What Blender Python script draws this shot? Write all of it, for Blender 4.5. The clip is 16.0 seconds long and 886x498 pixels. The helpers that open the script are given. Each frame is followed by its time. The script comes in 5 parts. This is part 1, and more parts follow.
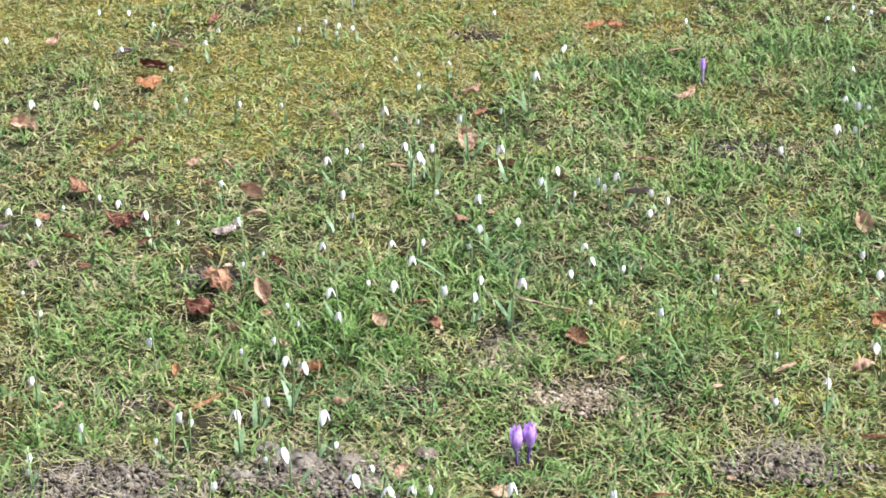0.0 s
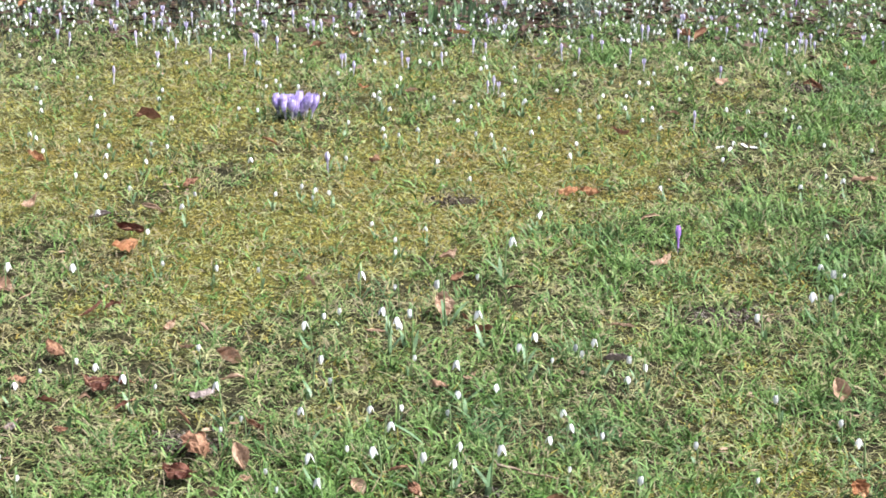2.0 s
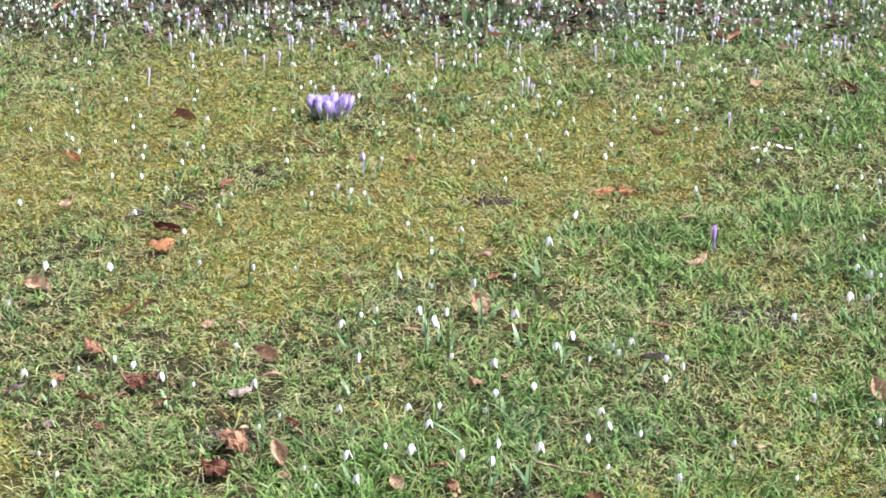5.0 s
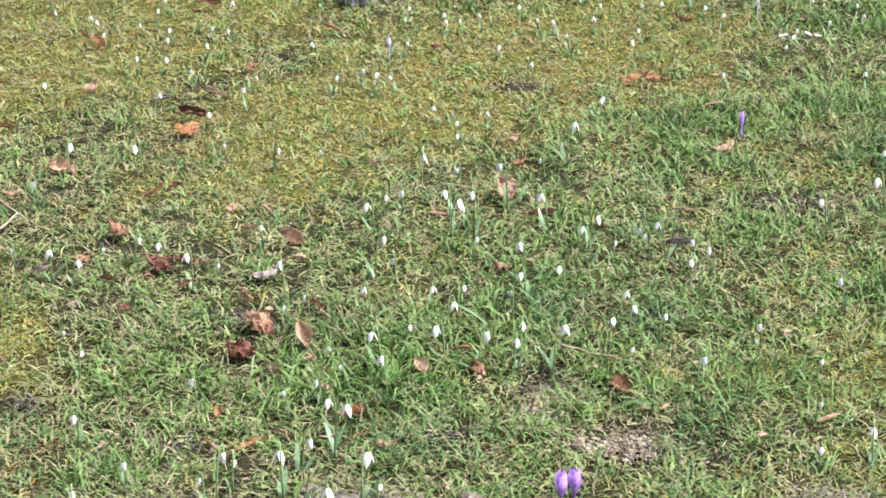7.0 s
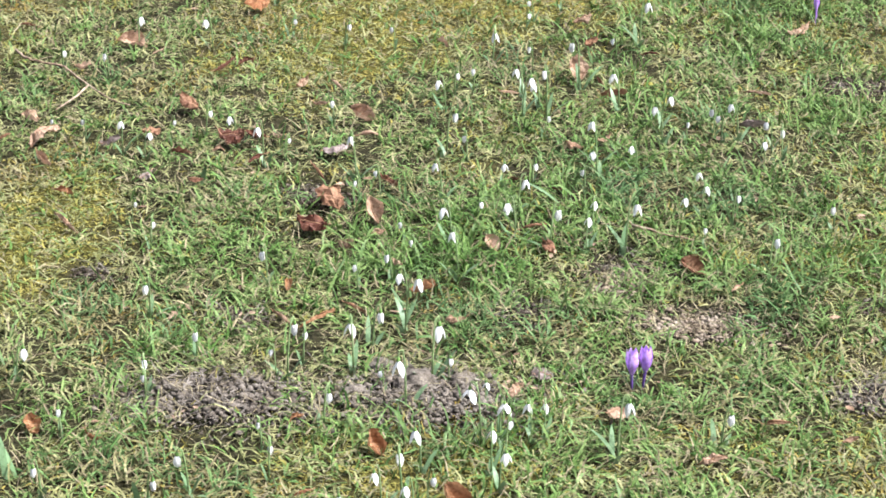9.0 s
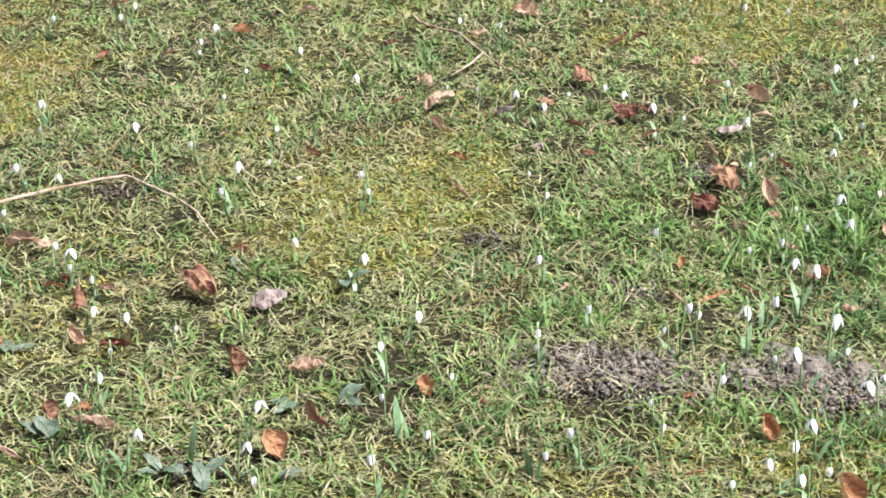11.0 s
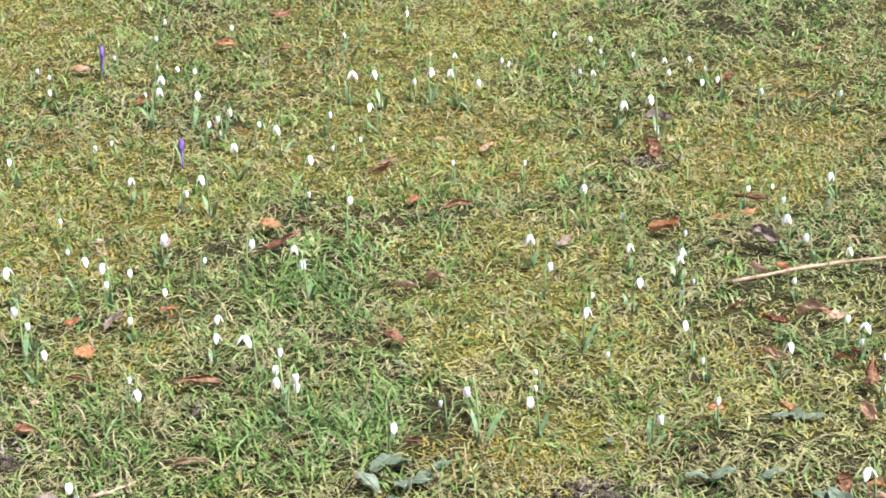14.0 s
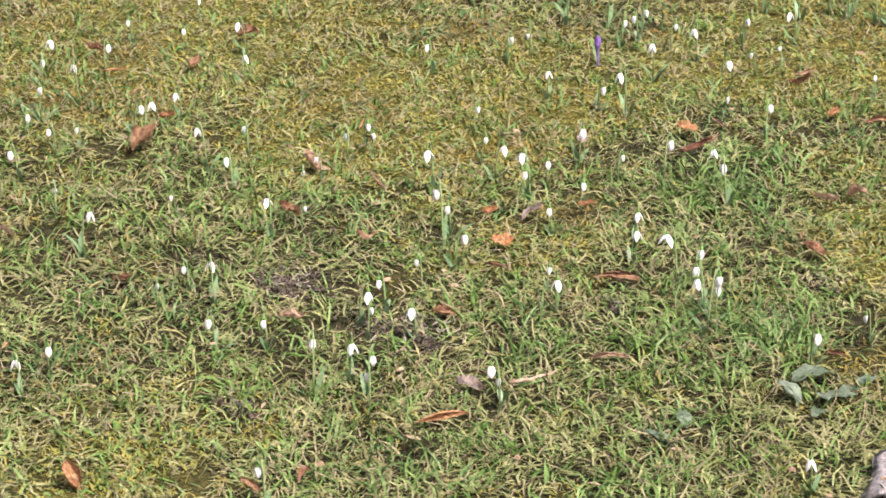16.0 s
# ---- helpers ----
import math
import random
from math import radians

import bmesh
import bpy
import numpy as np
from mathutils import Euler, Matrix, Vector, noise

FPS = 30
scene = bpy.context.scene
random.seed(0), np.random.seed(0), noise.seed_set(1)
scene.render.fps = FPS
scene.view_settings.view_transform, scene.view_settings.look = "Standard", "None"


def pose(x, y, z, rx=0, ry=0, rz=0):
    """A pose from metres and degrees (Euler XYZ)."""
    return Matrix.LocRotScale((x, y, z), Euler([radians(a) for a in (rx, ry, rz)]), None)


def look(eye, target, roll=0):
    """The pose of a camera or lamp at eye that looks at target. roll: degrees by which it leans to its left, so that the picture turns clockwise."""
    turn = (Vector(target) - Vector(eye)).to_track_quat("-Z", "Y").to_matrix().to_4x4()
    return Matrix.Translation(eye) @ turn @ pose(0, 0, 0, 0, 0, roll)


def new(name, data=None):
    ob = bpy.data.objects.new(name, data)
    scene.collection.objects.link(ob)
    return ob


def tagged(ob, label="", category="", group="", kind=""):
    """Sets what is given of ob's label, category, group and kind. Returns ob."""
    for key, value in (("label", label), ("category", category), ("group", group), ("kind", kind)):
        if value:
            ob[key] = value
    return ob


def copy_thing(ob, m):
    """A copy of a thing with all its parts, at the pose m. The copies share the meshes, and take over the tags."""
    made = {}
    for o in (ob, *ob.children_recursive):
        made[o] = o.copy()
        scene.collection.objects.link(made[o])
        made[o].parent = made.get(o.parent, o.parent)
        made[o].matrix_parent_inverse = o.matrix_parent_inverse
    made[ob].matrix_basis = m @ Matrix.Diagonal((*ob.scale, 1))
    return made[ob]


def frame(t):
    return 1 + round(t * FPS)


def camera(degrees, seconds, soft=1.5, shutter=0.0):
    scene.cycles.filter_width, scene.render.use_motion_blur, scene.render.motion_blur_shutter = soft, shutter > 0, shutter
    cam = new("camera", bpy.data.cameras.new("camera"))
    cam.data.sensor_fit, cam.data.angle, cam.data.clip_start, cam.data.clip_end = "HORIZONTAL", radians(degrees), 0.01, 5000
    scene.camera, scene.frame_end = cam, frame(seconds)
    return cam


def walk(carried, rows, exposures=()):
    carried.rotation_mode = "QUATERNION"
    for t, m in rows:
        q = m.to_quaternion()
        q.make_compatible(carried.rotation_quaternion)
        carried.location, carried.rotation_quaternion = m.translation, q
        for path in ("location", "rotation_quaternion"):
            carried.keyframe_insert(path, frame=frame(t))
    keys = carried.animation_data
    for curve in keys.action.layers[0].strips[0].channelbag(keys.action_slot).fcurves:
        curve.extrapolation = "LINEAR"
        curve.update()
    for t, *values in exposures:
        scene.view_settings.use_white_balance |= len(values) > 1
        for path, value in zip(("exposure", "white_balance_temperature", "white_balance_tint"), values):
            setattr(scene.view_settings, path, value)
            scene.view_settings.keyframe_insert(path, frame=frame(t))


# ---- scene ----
cam = camera(21.02, 16.0, soft=1.7)

PATH = [
    (0, look((-0.0048, -0.0248, 1.5256), (-0.1964, 3.6532, -0.0351), -0.52)),
    (0.5, look((-0.0173, -0.023, 1.5325), (-0.1821, 3.7086, 0.1014), -0.68)),
    (1, look((-0.0245, -0.024, 1.5334), (-0.1654, 3.739, 0.1844), 0.03)),
    (1.5, look((-0.0286, -0.0239, 1.5349), (-0.1591, 3.7498, 0.2148), 0.21)),
    (2, look((-0.033, -0.0256, 1.5327), (-0.1634, 3.7522, 0.2243), 0.22)),
    (2.5, look((-0.0355, -0.0282, 1.5316), (-0.1688, 3.7537, 0.2359), 0.25)),
    (3, look((-0.0374, -0.032, 1.5312), (-0.1693, 3.7536, 0.246), 0.43)),
    (3.5, look((-0.0396, -0.0365, 1.5309), (-0.1756, 3.7509, 0.2515), 0.39)),
    (5.8, look((-0.0525, -0.0356, 1.5101), (-0.249, 3.7288, 0.1717), 0.02)),
    (6, look((-0.0492, -0.035, 1.5081), (-0.2486, 3.7232, 0.1529), 0.05)),
    (6.5, look((-0.0535, -0.0316, 1.501), (-0.2565, 3.7075, 0.0947), 0.09)),
    (7, look((-0.051, -0.0308, 1.4935), (-0.2654, 3.6876, 0.0349), 0.13)),
    (7.5, look((-0.0509, -0.0305, 1.4832), (-0.2644, 3.6638, -0.0356), 0.21)),
    (8, look((-0.0539, -0.0316, 1.4802), (-0.2771, 3.641, -0.089), 0.27)),
    (8.2, look((-0.0556, -0.0318, 1.4797), (-0.2836, 3.6337, -0.1052), 0.35)),
    (10.3, look((-0.1297, -0.0222, 1.4552), (-0.7819, 3.5553, -0.2109), 0.35)),
    (10.5, look((-0.1381, -0.022, 1.4555), (-0.8651, 3.5408, -0.2114), 0.27)),
    (11, look((-0.1596, -0.0258, 1.4572), (-1.0126, 3.5098, -0.2078), 0.26)),
    (11.5, look((-0.1913, -0.0348, 1.456), (-1.2461, 3.4567, -0.1861), -0.07)),
    (12, look((-0.2178, -0.0413, 1.4537), (-1.4514, 3.4033, -0.1628), -0.36)),
    (12.5, look((-0.2431, -0.049, 1.448), (-1.5833, 3.366, -0.1463), -0.23)),
    (13, look((-0.271, -0.0514, 1.4415), (-1.7309, 3.3201, -0.14), -0.27)),
    (13.5, look((-0.3108, -0.0587, 1.4368), (-1.9955, 3.2246, -0.1064), -1.00)),
    (14, look((-0.3343, -0.0733, 1.4233), (-2.2326, 3.1013, -0.0994), -1.00)),
    (14.5, look((-0.3594, -0.0889, 1.4122), (-2.4208, 2.9832, -0.1083), -0.81)),
    (15, look((-0.3762, -0.1008, 1.4051), (-2.5253, 2.898, -0.1405), -0.49)),
    (15.5, look((-0.4017, -0.119, 1.3963), (-2.6238, 2.8089, -0.1816), -0.12)),
    (16, look((-0.453, -0.1373, 1.3876), (-2.7683, 2.6805, -0.2554), -0.09)),
]
walk(cam, PATH, exposures=[(0.0, 2.08, 5850, 11), (12.0, 2.09, 5900, 12), (14.0, 2.02, 6000, 12), (15.0, 1.93, 6250, 15), (16.0, 1.79, 6550, 17)])


# ---- hazy spring sunlight ----
world = bpy.data.worlds.new("sky")
scene.world = world
world.use_nodes = True
sky = world.node_tree.nodes.new("ShaderNodeTexSky")
sky.sky_type, sky.sun_disc = "NISHITA", False
sky.sun_elevation, sky.sun_rotation = radians(56), radians(100)
sky.air_density, sky.dust_density, sky.ozone_density = 0.5, 8.0, 0.4
back = world.node_tree.nodes["Background"]
world.node_tree.links.new(sky.outputs[0], back.inputs[0])
back.inputs[1].default_value = 0.07
sun = new("sun", bpy.data.lights.new("sun", "SUN"))
sun.data.energy, sun.data.angle, sun.data.color = 3.1, radians(14), (1.0, 0.97, 0.92)
sun.matrix_world = look((1.15, -0.2, 1.75), (0, 0, 0))

# ---- the plan: where the lawn is bare, littered, mossy or lush (x, y, radius) ----
SNOWDROPS = []
SNOWDROPS += [
    (-0.242, 2.386, 0.049), (-0.940, 2.271, 0.053), (-0.321, 2.412, 0.065), (-2.092, 1.527, 0.065),
    (-1.638, 1.960, 0.049), (-0.815, 2.355, 0.053), (-0.397, 2.423, 0.040), (-0.971, 2.344, 0.053),
    (-0.290, 2.465, 0.049), (-0.363, 2.466, 0.049), (-0.626, 2.438, 0.040), (-1.100, 2.319, 0.065),
    (-0.329, 2.498, 0.058), (-0.602, 2.480, 0.053), (-0.208, 2.521, 0.053), (-0.774, 2.450, 0.040),
    (-0.323, 2.557, 0.058), (-0.502, 2.537, 0.040), (-0.985, 2.441, 0.058), (-1.209, 2.386, 0.065),
    (-0.226, 2.586, 0.049), (-0.057, 2.624, 0.073), (-0.855, 2.531, 0.040), (-0.525, 2.599, 0.040),
    (-0.214, 2.640, 0.058), (-0.211, 2.634, 0.040), (-0.262, 2.655, 0.065), (-2.049, 1.911, 0.040),
    (-2.065, 1.918, 0.044), (-1.210, 2.479, 0.049), (-0.187, 2.673, 0.044), (-0.782, 2.607, 0.040)]
SNOWDROPS += [
    (-0.165, 2.682, 0.041), (0.069, 2.671, 0.044), (-0.447, 2.677, 0.044), (-2.182, 1.817, 0.040),
    (-0.876, 2.618, 0.065), (-0.360, 2.712, 0.073), (-2.263, 1.803, 0.065), (-2.208, 1.857, 0.040),
    (-0.244, 2.735, 0.041), (-2.235, 1.850, 0.049), (-0.696, 2.711, 0.040), (-0.387, 2.757, 0.040),
    (-1.804, 2.256, 0.044), (-0.691, 2.728, 0.053), (-1.231, 2.568, 0.040), (-1.518, 2.447, 0.041),
    (-1.741, 2.334, 0.073), (-1.676, 2.382, 0.058), (-2.527, 1.558, 0.049), (-0.537, 2.786, 0.049),
    (-0.296, 2.803, 0.040), (-0.313, 2.819, 0.073), (-1.467, 2.515, 0.049), (-0.512, 2.812, 0.073),
    (-1.169, 2.650, 0.040), (-1.237, 2.635, 0.053), (-1.790, 2.349, 0.040), (-0.866, 2.760, 0.044),
    (-2.535, 1.621, 0.041), (-0.648, 2.816, 0.053), (-2.246, 1.985, 0.044), (-0.436, 2.849, 0.058)]
SNOWDROPS += [
    (-2.428, 1.789, 0.049), (-1.965, 2.264, 0.073), (-2.379, 1.848, 0.040), (-2.300, 1.963, 0.040),
    (-1.704, 2.450, 0.040), (-0.504, 2.859, 0.040), (-1.294, 2.674, 0.041), (-1.987, 2.295, 0.041),
    (-2.330, 1.992, 0.041), (-2.152, 2.173, 0.044), (-1.726, 2.493, 0.040), (-2.015, 2.294, 0.041),
    (-0.406, 2.929, 0.041), (-0.973, 2.833, 0.040), (-0.359, 2.963, 0.073), (-2.344, 2.030, 0.040),
    (-1.542, 2.634, 0.040), (-1.443, 2.693, 0.058), (-2.038, 2.326, 0.041), (-2.196, 2.210, 0.040),
    (-1.667, 2.591, 0.040), (-0.976, 2.886, 0.058), (-1.331, 2.764, 0.040), (-2.051, 2.359, 0.053),
    (0.301, 2.950, 0.040), (-2.097, 2.341, 0.065), (-2.570, 1.840, 0.040), (-1.595, 2.681, 0.065),
    (-0.746, 2.966, 0.049), (-1.370, 2.789, 0.065), (-2.538, 1.912, 0.053), (-2.350, 2.115, 0.040)]
SNOWDROPS += [
    (-1.727, 2.635, 0.073), (-1.375, 2.796, 0.040), (-2.578, 1.898, 0.040), (0.375, 2.993, 0.049),
    (-0.391, 3.041, 0.049), (-2.155, 2.353, 0.053), (-2.336, 2.196, 0.049), (-1.093, 2.936, 0.049),
    (-1.413, 2.839, 0.049), (-0.461, 3.087, 0.040), (-2.191, 2.407, 0.053), (-0.416, 3.124, 0.040),
    (-0.601, 3.110, 0.041), (0.312, 3.099, 0.040), (0.449, 3.087, 0.058), (-0.321, 3.159, 0.065),
    (-2.432, 2.251, 0.073), (-2.312, 2.368, 0.041), (-1.721, 2.796, 0.058), (-2.763, 1.903, 0.065),
    (-1.781, 2.761, 0.040), (-1.669, 2.829, 0.040), (-0.389, 3.185, 0.040), (-2.430, 2.284, 0.040),
    (-2.620, 2.105, 0.058), (0.151, 3.208, 0.053), (-2.593, 2.158, 0.040), (-1.671, 2.877, 0.040),
    (-1.540, 2.950, 0.040), (-1.864, 2.797, 0.053), (-0.057, 3.264, 0.073), (-0.781, 3.201, 0.044)]
SNOWDROPS += [
    (-0.173, 3.266, 0.058), (-0.347, 3.263, 0.058), (-0.412, 3.250, 0.040), (-2.332, 2.475, 0.041),
    (-0.128, 3.271, 0.049), (-1.046, 3.160, 0.040), (-1.258, 3.099, 0.041), (-1.233, 3.126, 0.073),
    (-2.184, 2.625, 0.058), (-0.253, 3.291, 0.058), (0.046, 3.277, 0.040), (-1.717, 2.922, 0.049),
    (0.326, 3.249, 0.040), (-2.769, 2.064, 0.040), (-1.061, 3.193, 0.053), (-1.721, 2.939, 0.053),
    (-2.425, 2.453, 0.040), (-2.542, 2.374, 0.065), (-2.443, 2.467, 0.058), (-0.121, 3.336, 0.049),
    (-1.803, 2.929, 0.049), (-1.508, 3.073, 0.049), (-0.295, 3.341, 0.040), (-0.823, 3.285, 0.040),
    (-1.942, 2.868, 0.058), (-2.422, 2.510, 0.040), (-2.685, 2.254, 0.040), (-2.920, 1.973, 0.040),
    (-2.247, 2.682, 0.049), (-2.490, 2.484, 0.053), (-0.230, 3.385, 0.058), (-2.354, 2.601, 0.040)]
SNOWDROPS += [
    (0.018, 3.375, 0.044), (-2.304, 2.660, 0.053), (-1.621, 3.093, 0.073), (-2.698, 2.298, 0.044),
    (-1.223, 3.232, 0.040), (0.097, 3.385, 0.049), (-1.588, 3.102, 0.044), (0.245, 3.375, 0.040),
    (-2.802, 2.210, 0.041), (-0.498, 3.401, 0.041), (-0.372, 3.427, 0.065), (-1.762, 3.043, 0.040),
    (-2.437, 2.603, 0.058), (-0.469, 3.427, 0.049), (0.046, 3.426, 0.044), (0.492, 3.377, 0.049),
    (-2.557, 2.528, 0.040), (-1.363, 3.267, 0.041), (-0.270, 3.473, 0.049), (-2.877, 2.233, 0.065),
    (0.039, 3.470, 0.049), (-0.147, 3.486, 0.040), (-2.702, 2.433, 0.040), (-2.734, 2.402, 0.040),
    (-1.881, 3.061, 0.040), (-0.219, 3.496, 0.044), (-0.513, 3.503, 0.073), (-3.064, 2.018, 0.044),
    (-1.460, 3.278, 0.058), (-2.732, 2.456, 0.041), (-1.255, 3.367, 0.040), (-1.955, 3.084, 0.065)]
SNOWDROPS += [
    (-0.675, 3.527, 0.073), (0.480, 3.472, 0.040), (-2.875, 2.325, 0.040), (-2.271, 2.888, 0.053),
    (-0.133, 3.551, 0.044), (-1.620, 3.269, 0.040), (-1.687, 3.246, 0.040), (-3.086, 2.115, 0.049),
    (-0.070, 3.574, 0.049), (0.380, 3.536, 0.053), (-2.649, 2.622, 0.040), (-3.069, 2.160, 0.041),
    (-0.131, 3.611, 0.073), (-0.854, 3.545, 0.049), (-3.026, 2.248, 0.058), (-0.628, 3.575, 0.040),
    (-0.905, 3.550, 0.065), (-0.362, 3.627, 0.073), (-0.345, 3.609, 0.041), (-3.022, 2.273, 0.058),
    (-2.512, 2.809, 0.073), (-1.757, 3.265, 0.040), (-2.367, 2.908, 0.040), (-1.725, 3.292, 0.040),
    (0.149, 3.635, 0.041), (-1.652, 3.366, 0.044), (-2.545, 2.817, 0.041), (-3.172, 2.150, 0.041),
    (-0.736, 3.634, 0.049), (-1.381, 3.483, 0.040), (0.181, 3.670, 0.049), (-0.829, 3.634, 0.040)]
SNOWDROPS += [
    (-0.773, 3.658, 0.049), (-3.195, 2.202, 0.065), (-3.054, 2.359, 0.041), (-0.982, 3.619, 0.040),
    (-0.031, 3.716, 0.065), (-1.182, 3.585, 0.053), (-2.644, 2.798, 0.049), (0.152, 3.700, 0.053),
    (-1.033, 3.617, 0.040), (-0.212, 3.722, 0.040), (-2.427, 3.000, 0.058), (0.023, 3.720, 0.040),
    (-2.130, 3.200, 0.040), (0.096, 3.743, 0.065), (0.073, 3.739, 0.044), (-2.236, 3.145, 0.040),
    (-0.010, 3.759, 0.065), (-0.576, 3.742, 0.044), (0.061, 3.768, 0.044), (-0.248, 3.801, 0.073),
    (-2.567, 2.976, 0.065), (-3.230, 2.306, 0.065), (-1.382, 3.608, 0.040), (-0.404, 3.820, 0.058),
    (-0.228, 3.843, 0.073), (-2.451, 3.109, 0.040), (-1.314, 3.690, 0.053), (-3.098, 2.558, 0.041),
    (-0.242, 3.864, 0.041), (-0.105, 3.883, 0.058), (-2.893, 2.791, 0.041), (-2.434, 3.170, 0.040)]
SNOWDROPS += [
    (-1.489, 3.677, 0.040), (-2.571, 3.111, 0.053), (-3.344, 2.329, 0.041), (-3.281, 2.428, 0.053),
    (-2.812, 2.919, 0.040), (-0.378, 3.915, 0.040), (-0.277, 3.926, 0.044), (-2.802, 2.951, 0.040),
    (-2.050, 3.505, 0.073), (-3.365, 2.370, 0.058), (-0.351, 3.939, 0.040), (-1.504, 3.732, 0.040),
    (-0.183, 3.991, 0.073), (0.385, 3.932, 0.041), (-2.633, 3.152, 0.040), (-1.007, 3.907, 0.053),
    (-3.196, 2.648, 0.053), (-2.714, 3.110, 0.040), (-2.490, 3.291, 0.053), (-1.496, 3.793, 0.044),
    (-2.110, 3.532, 0.044), (-2.551, 3.254, 0.040), (-2.710, 3.140, 0.040), (-3.274, 2.597, 0.040),
    (-2.709, 3.172, 0.044), (-1.673, 3.781, 0.053), (-1.089, 3.954, 0.040), (0.490, 4.004, 0.058),
    (-1.918, 3.689, 0.053), (-2.778, 3.164, 0.065), (-0.262, 4.068, 0.040), (-3.377, 2.565, 0.041)]
SNOWDROPS += [
    (-2.846, 3.149, 0.065), (0.526, 4.033, 0.044), (-2.384, 3.488, 0.053), (-1.804, 3.782, 0.040),
    (-2.552, 3.398, 0.073), (-0.330, 4.115, 0.044), (-2.440, 3.493, 0.065), (-0.112, 4.130, 0.040),
    (-2.592, 3.395, 0.065), (-1.684, 3.874, 0.044), (-2.046, 3.724, 0.040), (-0.521, 4.151, 0.040),
    (-2.486, 3.497, 0.058), (-0.864, 4.122, 0.049), (-2.028, 3.749, 0.040), (-0.980, 4.110, 0.053),
    (-0.600, 4.158, 0.040), (-3.369, 2.727, 0.040), (-2.515, 3.482, 0.040), (0.544, 4.130, 0.058),
    (-2.908, 3.236, 0.053), (-0.047, 4.231, 0.073), (-2.927, 3.212, 0.040), (-0.717, 4.212, 0.073),
    (-1.738, 3.931, 0.041), (-2.264, 3.708, 0.044), (-2.150, 3.781, 0.053), (0.577, 4.183, 0.041),
    (-2.088, 3.827, 0.058), (-3.100, 3.136, 0.053), (-2.300, 3.709, 0.040), (0.527, 4.226, 0.053)]
SNOWDROPS += [
    (-2.410, 3.669, 0.041), (-0.279, 4.312, 0.044), (-2.444, 3.696, 0.053), (-2.185, 3.834, 0.041),
    (-2.983, 3.332, 0.073), (-3.231, 3.074, 0.040), (-2.293, 3.807, 0.073), (-3.130, 3.202, 0.058),
    (-2.149, 3.878, 0.058), (-2.931, 3.378, 0.053), (-3.270, 3.087, 0.065), (-0.268, 4.357, 0.065),
    (-2.543, 3.662, 0.041), (-2.244, 3.848, 0.040), (-2.973, 3.373, 0.053), (-3.297, 3.164, 0.065),
    (-3.208, 3.233, 0.040), (-0.776, 4.402, 0.065), (-3.391, 3.069, 0.040), (-3.107, 3.361, 0.058),
    (-0.218, 4.432, 0.041), (-2.412, 3.856, 0.049), (-0.323, 4.465, 0.073), (-2.370, 3.897, 0.041),
    (0.561, 4.418, 0.065), (-0.007, 4.498, 0.049), (-2.796, 3.682, 0.040), (-0.889, 4.481, 0.065),
    (-0.708, 4.515, 0.065), (-0.000, 4.535, 0.053), (-3.131, 3.503, 0.073), (-3.011, 3.598, 0.044)]
SNOWDROPS += [
    (-2.745, 3.831, 0.049), (-0.542, 4.612, 0.065), (-0.458, 4.604, 0.041), (-1.114, 4.538, 0.058),
    (-0.461, 4.622, 0.053), (-0.423, 4.643, 0.073), (-0.712, 4.628, 0.073), (-3.473, 3.320, 0.073),
    (-3.174, 3.586, 0.053), (-0.491, 4.665, 0.058), (-0.841, 4.658, 0.049), (0.262, 4.710, 0.044),
    (-0.151, 4.753, 0.041), (-0.965, 4.701, 0.049), (0.550, 4.708, 0.044), (-0.915, 4.730, 0.049),
    (0.642, 4.739, 0.058), (-0.619, 4.813, 0.049), (0.602, 4.801, 0.058), (-0.223, 4.877, 0.058),
    (-0.843, 4.827, 0.040), (-0.933, 4.842, 0.058), (-0.420, 4.900, 0.049), (0.076, 4.917, 0.049),
    (0.398, 4.923, 0.040), (-0.066, 4.963, 0.040), (-0.927, 4.934, 0.049), (-0.801, 4.949, 0.037),
    (-1.068, 4.920, 0.040), (-0.845, 4.962, 0.041), (0.093, 5.027, 0.049), (0.438, 5.018, 0.041)]
SNOWDROPS += [
    (-1.011, 4.997, 0.037), (0.721, 4.994, 0.049), (-0.014, 5.086, 0.058), (-0.332, 5.074, 0.040),
    (-0.307, 5.076, 0.040), (0.636, 5.023, 0.058), (-0.095, 5.083, 0.037), (-1.116, 5.013, 0.041),
    (-0.263, 5.102, 0.040), (-0.134, 5.103, 0.041), (-0.354, 5.110, 0.040), (-1.131, 5.042, 0.049),
    (0.501, 5.085, 0.058), (-0.432, 5.155, 0.040), (-0.833, 5.134, 0.049), (-0.997, 5.115, 0.049),
    (0.273, 5.151, 0.041), (-0.173, 5.195, 0.040), (0.136, 5.211, 0.058), (-1.218, 5.106, 0.037),
    (0.003, 5.205, 0.040), (0.596, 5.171, 0.037), (0.235, 5.218, 0.037), (-0.988, 5.186, 0.037),
    (-0.635, 5.245, 0.058), (-0.347, 5.283, 0.049), (-0.691, 5.262, 0.037), (0.105, 5.291, 0.049),
    (-0.159, 5.315, 0.058), (0.211, 5.307, 0.058), (-0.362, 5.322, 0.058), (0.591, 5.255, 0.040)]
